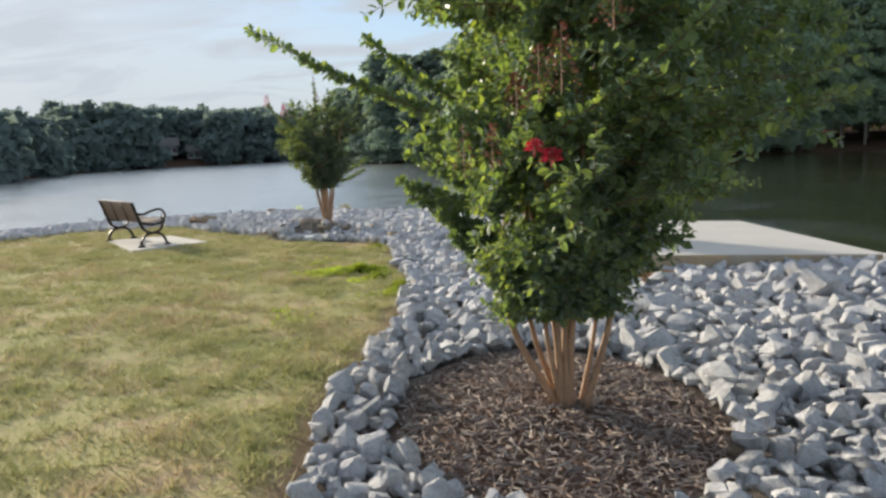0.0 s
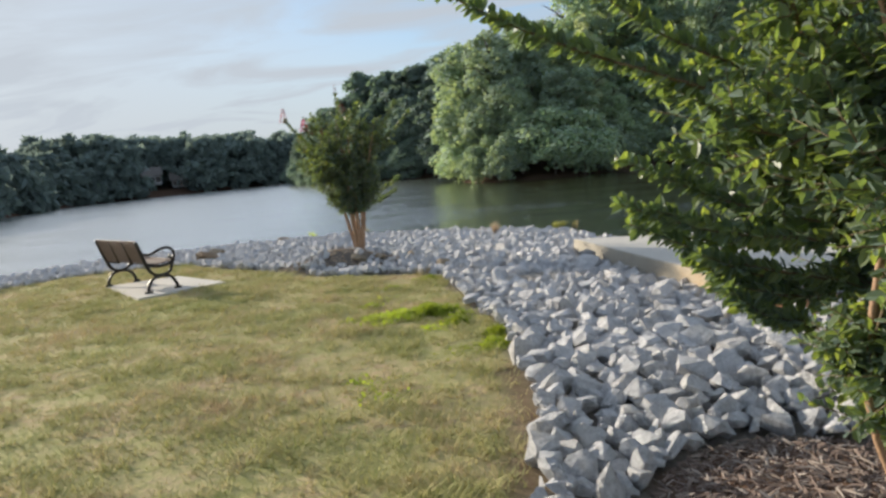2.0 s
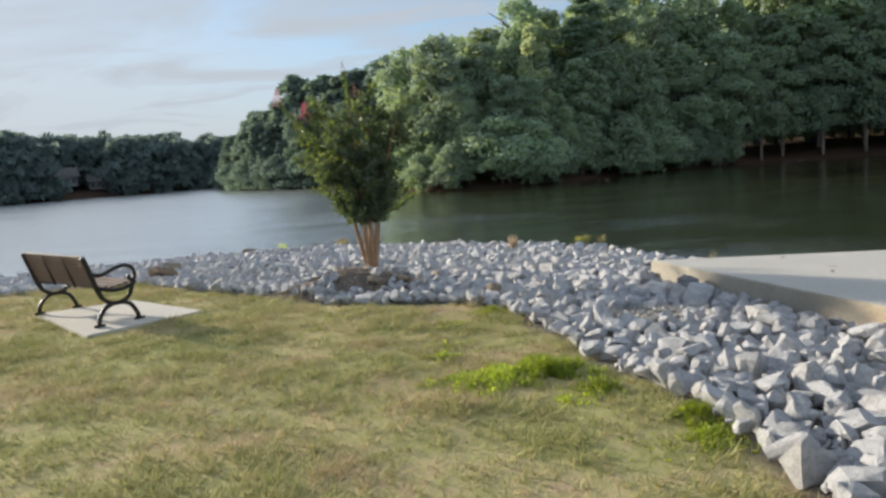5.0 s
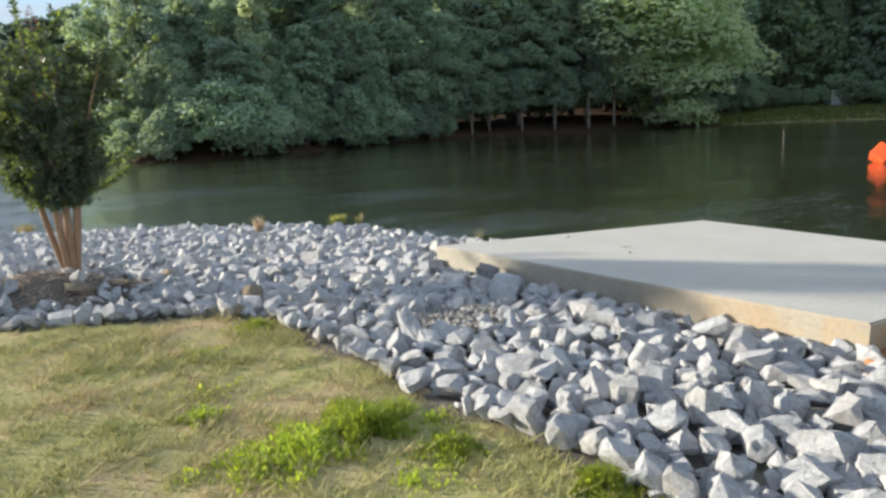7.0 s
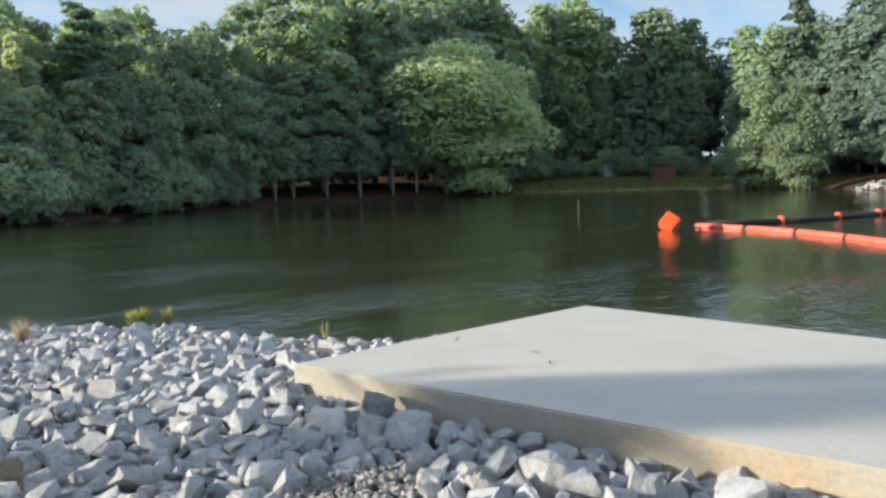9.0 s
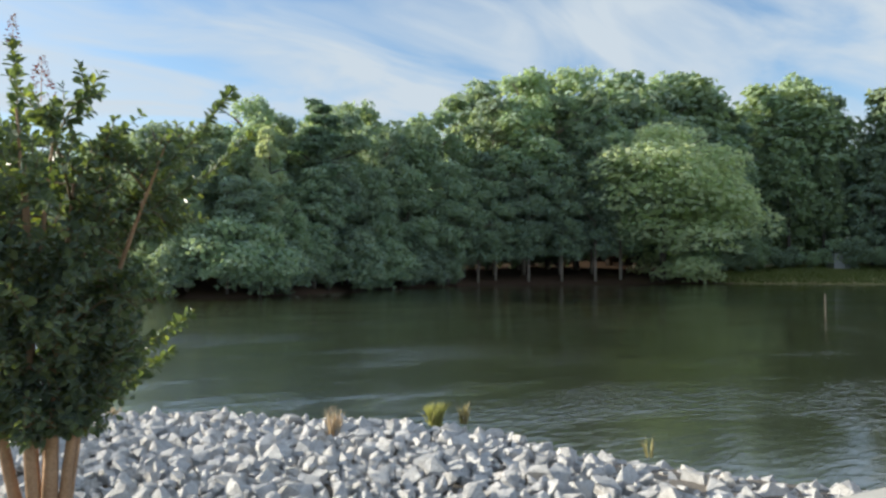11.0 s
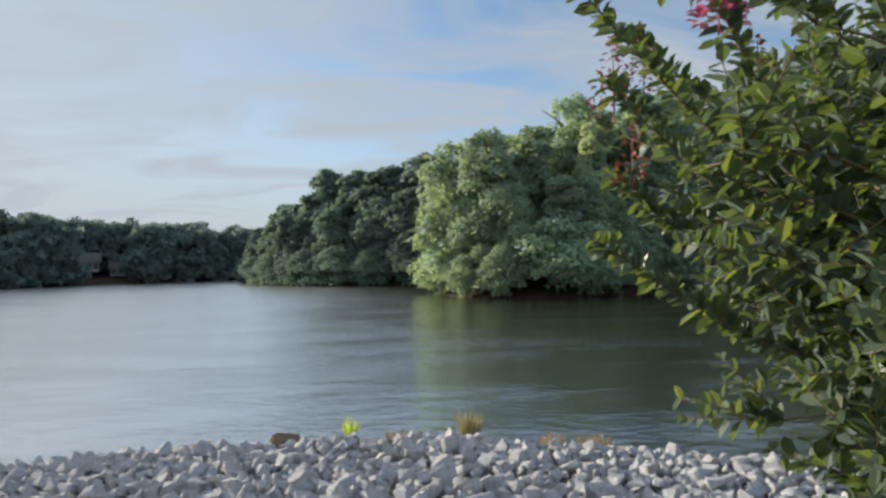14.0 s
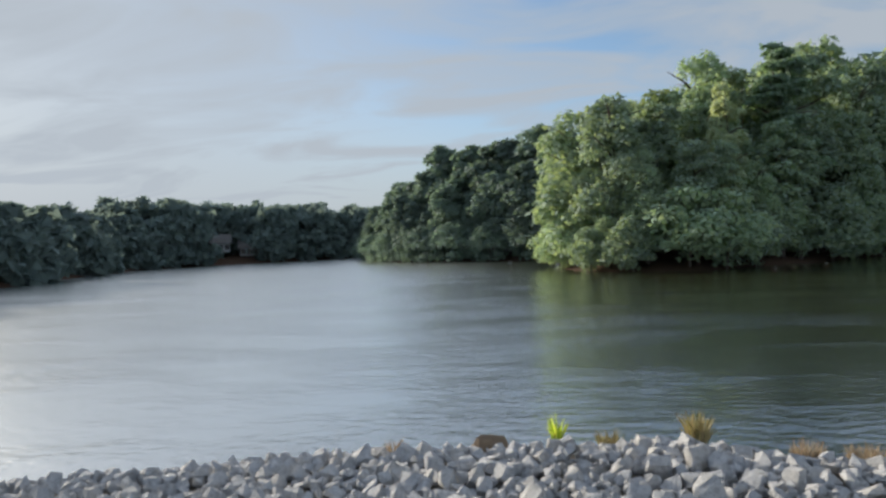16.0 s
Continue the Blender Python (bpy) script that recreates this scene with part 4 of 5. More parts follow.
# shrub row added behind the bare trunks to keep low sun out
for i in range(16):
    plant(5, 48 + 2.5 * i, 112 - 0.1 * i + 1.5 * math.sin(i * 2.3), 6.0 + 1.2 * math.sin(i * 1.7), i * 1.1, 1.2)
plant(2, 113, 46, 20, 0.7, 1.0)
plant(2, 107, 39, 18, 1.7, 1.0)
plant(2, 116, 49, 10, 2.7, 1.5)
for k in KINDS + BACK + DARK:
    for o in (k, *k.children_recursive):
        bpy.data.objects.remove(o)


def far_wood(name, line, depth, count, heights, seed, label):
    """Woods too far to tell tree from tree: one mesh."""
    rng = np.random.default_rng(seed)
    vs, n = [], 0
    seg = np.array(line, float)
    lens = np.hypot(*np.diff(seg, axis=0).T)
    for _ in range(count):
        i = rng.choice(len(lens), p=lens / lens.sum())
        t = rng.uniform()
        d = (seg[i + 1] - seg[i]) / lens[i]
        p = seg[i] + (seg[i + 1] - seg[i]) * t + np.array([-d[1], d[0]]) * rng.uniform(0, 1) ** 1.5 * depth
        h = rng.uniform(*heights)
        if min(math.hypot(p[0] - hx, p[1] - hy) for hx, hy in ((-72.5, 199), (-70.5, 193.5), (-67.8, 187.5), (-66.5, 205), (-65.3, 201), (-63.2, 195.5), (-60.8, 190))) < 5.2:
            continue
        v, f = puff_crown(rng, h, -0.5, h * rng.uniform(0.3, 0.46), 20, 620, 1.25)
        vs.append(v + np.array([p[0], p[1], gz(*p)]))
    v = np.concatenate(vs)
    tagged(new(name, mesh_of(name, v, np.arange(len(v)).reshape(-1, 3), M_LEAF_HAZED)), label, "woods", kind="stuff")


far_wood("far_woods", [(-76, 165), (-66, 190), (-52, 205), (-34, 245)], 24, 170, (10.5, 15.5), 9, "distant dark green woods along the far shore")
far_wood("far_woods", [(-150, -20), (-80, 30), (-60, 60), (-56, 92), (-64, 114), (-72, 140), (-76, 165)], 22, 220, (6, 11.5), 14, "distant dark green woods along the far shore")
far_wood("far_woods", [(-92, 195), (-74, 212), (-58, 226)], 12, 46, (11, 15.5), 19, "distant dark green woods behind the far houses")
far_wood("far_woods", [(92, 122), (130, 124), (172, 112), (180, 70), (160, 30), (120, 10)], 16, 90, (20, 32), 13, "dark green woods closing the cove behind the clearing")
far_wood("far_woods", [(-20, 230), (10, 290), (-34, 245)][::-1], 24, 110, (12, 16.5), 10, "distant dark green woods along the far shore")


# ---- meadow of the clearing ----
def build_meadow():
    rng = np.random.default_rng(15)
    n = 60000
    x, y = rng.uniform(100, 146, n), rng.uniform(38, 95, n)
    d = away(LAKE, x, y)
    keep = ~inside(LAKE, x, y) & (d < 24) & (d > 0.4)
    x, y = x[keep], y[keep]
    n = len(x)
    base = np.stack([x, y, ground_z(x, y) - 0.05], 1)
    a, h = rng.uniform(0, 6.28, n), rng.uniform(0.15, 0.5, n)
    u = np.stack([-np.sin(a), np.cos(a), np.zeros(n)], 1) * 0.12
    tip = base + np.stack([np.cos(a) * h * 0.6, np.sin(a) * h * 0.6, h], 1)
    v = np.stack([base - u, base + u, tip], 1).reshape(-1, 3)
    tagged(new("meadow_grass", mesh_of("meadow_grass", v, np.arange(3 * n).reshape(-1, 3), M_MEADOW)), "uncut green grass on the clearing's slope", "grass", kind="stuff")


build_meadow()


# ---- debris boom and buoy ----
def build_boom():
    near = curve([Vector(p) for p in ((31.38, 23.16, 0), (30.33, 20.14, 0), (28.83, 17.56, 0), (26.87, 15.26, 0), (24.5, 13.17, 0), (21.61, 11.25, 0), (17.49, 9.51, 0))], 8)
    far = curve([Vector(p) for p in ((31.7, 23.2, 0), (34.2, 21.0, 0), (38.6, 18.7, 0), (48, 16.4, 0), (60, 15.5, 0))], 8)
    boom = thing("debris_boom", "floating debris boom of salmon-orange tubes joined by black couplings", "floating boom", Matrix.Translation((0, 0, WATER_Z)))

    def place(line, s):
        for a, b in zip(line, line[1:]):
            if s <= (b - a).length:
                return a + (b - a) * (s / (b - a).length)
            s -= (b - a).length
        return line[-1]

    for line, step, off in ((near, 2.94, 0.0),):
        total = sum((b - a).length for a, b in zip(line, line[1:]))
        s = 0.0
        while s + step < total:
            a, b = place(line, s + 0.1), place(line, s + step - 0.1)
            z = Vector((0, 0, 0.05))
            part("float", tube([a + z, a.lerp(b, 0.03) + z, a.lerp(b, 0.97) + z, b + z], [0.11, 0.15, 0.15, 0.11], 14), M_ORANGE, boom, "", True)
            c = place(line, s + step)
            part("coupling", tube([b + z - (c - b) * 0.5, c + z, c + z + (c - b) * 1.5], [0.1, 0.16, 0.1], 10), M_RUBBER, boom, "black coupling", True)
            s += step
    total = sum((b - a).length for a, b in zip(far, far[1:]))
    s = 0.6
    while s + 4.2 < total:
        a, b = place(far, s), place(far, s + 4.0)
        z = Vector((0, 0, 0.10))
        part("float", tube([a + z, b + z], [0.14, 0.14], 10), M_RUBBER, boom, "black shaded tube", True)
        c = place(far, s + 4.1)
        part("marker_collar", tube([c + Vector((0, 0, -0.1)), c + Vector((0, 0, 0.36))], [0.17, 0.17], 10), M_ORANGE, boom, "orange collar", True)
        s += 4.2
    buoy = thing("buoy", "bright orange tilted marker buoy floating at the boom's end", "buoy", Matrix.Translation((29.0, 23.4, WATER_Z)))
    part("body", box_bm(0.74, 0.74, 0.74, Matrix.Translation((0, 0, 0.34)) @ Euler((radians(38), radians(24), radians(30))).to_matrix().to_4x4(), 0.08, 3), M_BUOY, buoy)
    part("tether_eye", tube([(0.45, -0.5, 0.05), (0.7, -0.9, 0.12), (0.85, -1.2, 0.05)], [0.05, 0.04, 0.05], 6), M_POST, buoy)
    post = thing("mooring_post", "thin weathered post standing in the water", "post", Matrix.Translation((39.6, 34.8, WATER_Z)))
    part("shaft", tube([(0, 0, -1.5), (0.02, 0, 0.2), (0.03, 0.02, 1.1)], [0.04, 0.035, 0.03], 8), M_POST, post, "", True)


build_boom()


# ---- houses on the far shore ----
def house(x, y, z, w, d, h, turn):
    ob = thing("house", "pale house half hidden by trees on the far shore", "house", Matrix.Translation((x, y, z)) @ Matrix.Rotation(turn, 4, "Z"))
    part("wall", box_bm(w, d, h, Matrix.Translation((0, 0, h / 2)), 0.05, 1), M_WALL, ob)
    bm = bmesh.new()
    o = 0.5
    v = [bm.verts.new(p) for p in ((-w / 2 - o, -d / 2 - o, h), (w / 2 + o, -d / 2 - o, h), (w / 2 + o, d / 2 + o, h), (-w / 2 - o, d / 2 + o, h),
                                   (-w / 2 - o, 0, h + 2.4), (w / 2 + o, 0, h + 2.4))]
    for f in ((0, 1, 5, 4), (2, 3, 4, 5), (0, 4, 3), (1, 2, 5), (3, 2, 1, 0)):
        bm.faces.new([v[i] for i in f])
    part("roof", bm, M_ROOF, ob)
    for i in range(3):
        part("window", box_bm(1.2, 0.08, 1.4, Matrix.Translation((-w / 3 + i * w / 3, -d / 2 - 0.03, h * 0.55)), 0.02, 1), M_GLASS, ob)


house(-72.5, 199, gz(-72.5, 199) + 1.4, 4.6, 5, 2.5, 0.4)
house(-66.5, 205, gz(-66.5, 205) + 0.2, 5, 5, 2.2, 0.3)


def shed(x, y, w, d, h, turn, mat, label):
    ob = thing("shed", label, "shed", Matrix.Translation((x, y, gz(x, y) - 0.1)) @ Matrix.Rotation(turn, 4, "Z"))
    part("wall", box_bm(w, d, h, Matrix.Translation((0, 0, h / 2)), 0.03, 1), mat, ob)
    part("roof", box_bm(w + 0.5, d + 0.5, 0.16, Matrix.Translation((0, 0, h + 0.12)) @ Matrix.Rotation(0.12, 4, "X"), 0.02, 1), M_ROOF, ob)
    part("door", box_bm(0.9, 0.06, h * 0.8, Matrix.Translation((-0.3, -d / 2 - 0.02, h * 0.4)), 0.01, 1), M_TRUNK, ob)


shed(136, 86, 4.0, 3.0, 3.0, 0.9, M_WALL, "small grey shed at the back of the grassy clearing")
shed(136, 73, 4.5, 3.0, 3.0, 1.1, M_BRICK, "small reddish brown shed at the back of the clearing")


# ---- small plants ----
def tuft(name, label, category, x, y, z, tall, wide, count, mat, seed, group="", lean=0.5):
    rng = np.random.default_rng(seed)
    a = rng.uniform(0, 6.28, count)
    r = wide * np.sqrt(rng.uniform(0, 1, count)) * 0.5
    p = np.stack([np.cos(a) * r, np.sin(a) * r, np.full(count, -0.03)], 1)
    d = np.stack([np.cos(a) * lean * rng.uniform(0.1, 1, count), np.sin(a) * lean * rng.uniform(0.1, 1, count), np.ones(count)], 1) + rng.normal(0, 0.12, (count, 3))
    ln = tall * rng.uniform(0.55, 1.1, (count, 1))
    d /= np.linalg.norm(d, axis=1, keepdims=True)
    u = np.cross(d, rng.normal(0, 1, (count, 3)))
    u /= np.linalg.norm(u, axis=1, keepdims=True)
    w = tall * 0.022 + 0.0025
    out = d * np.array([1, 1, 0.0])
    m = p + d * ln * 0.55
    tip = p + d * ln + out * ln * 0.35 - np.array([0, 0, 0.1]) * ln
    v = np.stack([p - u * w, p + u * w, m + u * w * 0.8, m - u * w * 0.8, tip], 1).reshape(-1, 3)
    i = np.arange(count) * 5
    f = [t for k in i.tolist() for t in ((k, k + 1, k + 2, k + 3), (k + 3, k + 2, k + 4))]
    ob = new(name, mesh_of(name, v, f, mat))
    ob.location = (x, y, z)
    return tagged(ob, label, category, group)


def weed(label, x, y, tall, wide, count, seed):
    """Bright coarse grass and low leaves in a loose mound."""
    rng = np.random.default_rng(seed)
    a, r = rng.uniform(0, 6.28, count), np.sqrt(rng.uniform(0, 1, count))
    lump = 0.6 + 0.4 * np.sin(a * 3 + seed) * np.cos(a * 2 - seed)
    px, py = np.cos(a) * r * wide * lump, np.sin(a) * r * wide * lump
    pz = rng.uniform(0, 1, count) ** 1.5 * tall * (1 - 0.8 * r)
    d = np.stack([np.cos(a) + rng.normal(0, 0.7, count), np.sin(a) + rng.normal(0, 0.7, count), rng.uniform(0.1, 1.3, count)], 1)
    v, f = leaf_soup(np.stack([px, py, pz], 1), d, rng.uniform(0.018, 0.04, count), rng)
    n = count * 5
    a, r = rng.uniform(0, 6.28, n), rng.uniform(0, 1, n) ** 0.6
    lump = 0.6 + 0.4 * np.sin(a * 3 + seed) * np.cos(a * 2 - seed)
    base = np.stack([np.cos(a) * r * wide * lump, np.sin(a) * r * wide * lump, np.full(n, -0.01)], 1)
    h = tall * rng.uniform(0.4, 1.15, n) * (1.1 - 0.7 * r)
    t = rng.uniform(0, 6.28, n)
    u = np.stack([-np.sin(t), np.cos(t), np.zeros(n)], 1) * rng.uniform(0.003, 0.006, (n, 1))
    bend = np.stack([np.cos(t), np.sin(t), np.zeros(n)], 1) * h[:, None]
    up = np.array([0, 0, 1.0]) * h[:, None]
    mid, tip = base + bend * 0.22 + up * 0.7, base + bend * 0.6 + up
    blades = np.stack([base - u, base + u, mid + u * 0.8, mid - u * 0.8, tip], 1).reshape(-1, 3)
    k = np.arange(n)[:, None] * 5
    quads, tris = k + np.array([0, 1, 2, 3]), k + np.array([3, 2, 4])
    soup = join((v.tolist(), f.tolist()), (blades.tolist(), quads.tolist() + tris.tolist()))
    ob = new("weed_clump", mesh_of("weed_clump", soup[0], soup[1], M_WEED))
    ob.location = (x, y, gz(x, y))
    return tagged(ob, label, "weed", "weeds along the stone edge", "stuff")


for i, (x, y, tall, wide, n) in enumerate([(-2.1, 10.45, 0.10, 0.46, 130), (-1.80, 10.48, 0.15, 0.40, 170), (-1.22, 9.4, 0.13, 0.24, 80), (-1.53, 10.05, 0.10, 0.24, 60),
                                           (-2.44, 11.1, 0.08, 0.2, 40), (-1.3, 9.1, 0.09, 0.3, 60), (-1.7, 12.6, 0.10, 0.3, 50), (-2.35, 10.4, 0.08, 0.4, 60)]):
    weed("clump of bright green weeds in dry lawn beside stones", x, y, tall * 0.9, wide, n * 2, 40 + i)
weeds = random.Random(77)
for i in range(8):
    x, y = weeds.uniform(-2.6, -1.35), weeds.uniform(7.4, 12.4)
    if inside(LAWN, x, y):
        weed("small patch of green weeds in dry lawn", x, y, weeds.uniform(0.03, 0.055), weeds.uniform(0.25, 0.55), weeds.randint(20, 45), 90 + i)
for i, (x, y, z, tall, wide, mat, n, lab) in enumerate([
        (1.22, 17.9, -0.13, 0.29, 0.15, M_YELLOWGRASS, 240, "yellow-green grass tuft at the stone bank's edge"),
        (-4.45, 21.02, -0.25, 0.42, 0.06, M_WEED, 60, "small upright green plant among the stones"),
        (-3.96, 21.06, -0.25, 0.24, 0.16, M_STRAW, 90, "straw-coloured grass tuft at the waterline"),
        (-3.15, 20.93, -0.2, 0.38, 0.14, M_STRAW, 120, "tall straw-coloured grass tuft at the waterline"),
        (-2.36, 20.51, -0.2, 0.19, 0.26, M_RUSTGRASS, 150, "rusty dry grass tuft at the waterline"),
        (-1.97, 20.27, -0.2, 0.22, 0.30, M_RUSTGRASS, 190, "rusty dry grass tuft at the waterline"),
        (-5.96, 20.95, -0.22, 0.19, 0.2, M_RUSTGRASS, 110, "rusty dry grass tuft at the waterline"),
        (-6.56, 20.86, -0.22, 0.14, 0.16, M_STRAW, 80, "dry pale grass tuft at the waterline"),
        (-0.2, 17.5, 0.0, 0.33, 0.10, M_RUSTGRASS, 50, "dry seed stalks on the stone bank"),
        (1.5, 17.75, -0.12, 0.30, 0.08, M_STRAW, 30, "thin straw stalks beside a yellow-green tuft"),
        (2.75, 16.1, -0.3, 0.26, 0.1, M_STRAW, 9, "thin dry blades among grey stones")]):
    tuft("grass_tuft", lab, "grass tuft", x, y, z, tall, wide, n, mat, 60 + i, "tufts along the waterline", 0.12 if wide < 0.1 else 0.25)


# ---- grass and mulch ----
def build_grass():
    rng = np.random.default_rng(5)
    pts = []
    for x0, x1, y0, y1, n in ((-11.5, 1.5, -2, 17.3, 800000),):
        pts.append(np.stack([rng.uniform(x0, x1, n), rng.uniform(y0, y1, n)], 1))
    p = np.concatenate(pts)
    pad = [(-7.0, 14.83), (-5.83, 13.22), (-4.83, 14.07), (-5.95, 15.3)]
    keep = inside(LAWN, p[:, 0], p[:, 1]) & ~inside(pad, p[:, 0], p[:, 1])
    x, y = p[:, 0], p[:, 1]
    fade = np.clip((x + 11.5) / 3.5, 0, 1) * np.clip((y + 2) / 4.0, 0, 1)
    keep &= rng.uniform(0, 1, len(p)) < fade
    clump = 0.5 * wave(x, y, 5.3) + 0.5 * wave(y * 1.1 + x * 0.3, x * 0.9 - y * 0.4, 11.7) + 0.4 * wave(x * 0.7 + y * 0.8, y * 0.7 - x * 0.75, 2.9) + 0.55 * wave(x * 0.9 - y * 0.5, y * 0.85 + x * 0.55, 24.0)
    edge = away(LAWN, p[:, 0], p[:, 1])
    keep &= (rng.uniform(-1.6, 1.0, len(p)) < clump) & ((rng.uniform(0.0, 0.22, len(p)) < edge) | (p[:, 1] > 9.2) | (p[:, 0] < -4))
    p, clump = p[keep], clump[keep]
    n = len(p)
    z = ground_z(p[:, 0], p[:, 1])
    h = rng.uniform(0.018, 0.055, n) * np.clip(1 + 0.75 * clump, 0.35, 2.2)
    a = rng.uniform(0, 6.28, n)
    lean = rng.uniform(0.3, 2.2, n) * h
    base = np.stack([p[:, 0], p[:, 1], z - 0.004], 1)
    u = np.stack([-np.sin(a), np.cos(a), np.zeros(n)], 1) * rng.uniform(0.0035, 0.007, (n, 1))
    tip = base + np.stack([np.cos(a) * lean, np.sin(a) * lean, h], 1)
    v = np.stack([base - u, base + u, tip], 1).reshape(-1, 3)
    tagged(new("grass", mesh_of("grass", v, np.arange(3 * n).reshape(-1, 3), M_GRASS)), "short dry tan and green lawn grass", "grass", kind="stuff")


def build_mulch(bed, count, mat, seed, name, label):
    rng = np.random.default_rng(seed)
    (cx, cy), rx, ry = bed
    a, r = rng.uniform(0, 6.28, count), np.sqrt(rng.uniform(0, 1.1, count))
    x, y = cx + np.cos(a) * r * rx, cy + np.sin(a) * r * ry
    z = ground_z(x, y) + rng.uniform(0.0, 0.025, count)
    t = rng.uniform(0, 6.28, count)
    d = np.stack([np.cos(t), np.sin(t), rng.normal(0, 0.28, count)], 1) * rng.uniform(0.012, 0.05, (count, 1))
    s = np.stack([-np.sin(t), np.cos(t), rng.normal(0, 0.4, count)], 1) * rng.uniform(0.003, 0.008, (count, 1))
    c = np.stack([x, y, z], 1)
    up = np.array([0, 0, 0.006])
    v = np.stack([c - d - s, c - d + s, c + d + s * 0.7, c + d - s * 0.7, c + up], 1).reshape(-1, 3)
    f = [q for k in range(0, len(v), 5) for q in ((k, k + 1, k + 4), (k + 1, k + 2, k + 4), (k + 2, k + 3, k + 4), (k + 3, k, k + 4))]
    tagged(new(name, mesh_of(name, v, f, mat)), label, "mulch", kind="stuff")


build_grass()
build_mulch(MULCH, 5600, M_CHIP, 6, "mulch", "shredded dark brown bark mulch")
build_mulch(MULCH_FAR, 1500, M_PINESTRAW, 7, "pine_straw", "tan pine straw and bark litter on the sandy mound")


# ---- clay washout by the landing ----
def build_clay():
    rng = np.random.default_rng(8)
    bm = bmesh.new()
    bmesh.ops.create_icosphere(bm, subdivisions=4, radius=1)
    for v in bm.verts:
        n = noise.noise(v.co * 2.3) * 0.25 + noise.noise(v.co * 6) * 0.14 + noise.noise(v.co * 14) * 0.07
        v.co = Vector((v.co.x * 0.62, v.co.y * 0.40, v.co.z * 0.10)) * (1 + n * 1.6)
    me = bpy.data.meshes.new("clay_washout")
    bm.to_mesh(me)
    bm.free()
    me.materials.append(M_CLAY)
    me.polygons.foreach_set("use_smooth", [True] * len(me.polygons))
    ob = tagged(new("clay_washout", me), "washed-out orange clay at the landing's corner", "clay", kind="structure")
    ob.location = (1.35, 9.22, -0.02)


build_clay()


# ---- stones ----
def stone_shape(rng, points, worn=True):
    bm = bmesh.new()
    sx, sy, sz = rng.uniform(0.85, 1.15), rng.uniform(0.68, 1.0), rng.uniform(0.48, 0.85)
    for _ in range(points):
        d = Vector(rng.normal(0, 1, 3)).normalized()
        d = Vector([math.copysign(abs(c) ** 0.62, c) for c in d]) * rng.uniform(0.80, 1.0)
        bm.verts.new((d.x * sx * 0.5, d.y * sy * 0.5, d.z * sz * 0.5))
    bmesh.ops.convex_hull(bm, input=bm.verts[:])
    bmesh.ops.delete(bm, geom=[v for v in bm.verts if not v.link_faces], context="VERTS")
    bmesh.ops.dissolve_limit(bm, angle_limit=radians(14), verts=bm.verts[:], edges=bm.edges[:])
    bmesh.ops.triangulate(bm, faces=bm.faces[:])
    if worn:
        # chipped, broken faces
        bmesh.ops.subdivide_edges(bm, edges=[e for e in bm.edges if e.calc_length() > 0.22], cuts=1, use_grid_fill=True)
        off = Vector(rng.uniform(-50, 50, 3))
        for v in bm.verts:
            v.co *= 1 + 0.16 * noise.noise(v.co * 4.5 + off) + 0.11 * noise.noise(v.co * 9 + off)
        bmesh.ops.triangulate(bm, faces=bm.faces[:])
    bm.verts.index_update()
    v = np.array([tuple(q.co) for q in bm.verts])
    f = np.array([[q.index for q in face.verts] for face in bm.faces])
    bm.free()
    return v, f


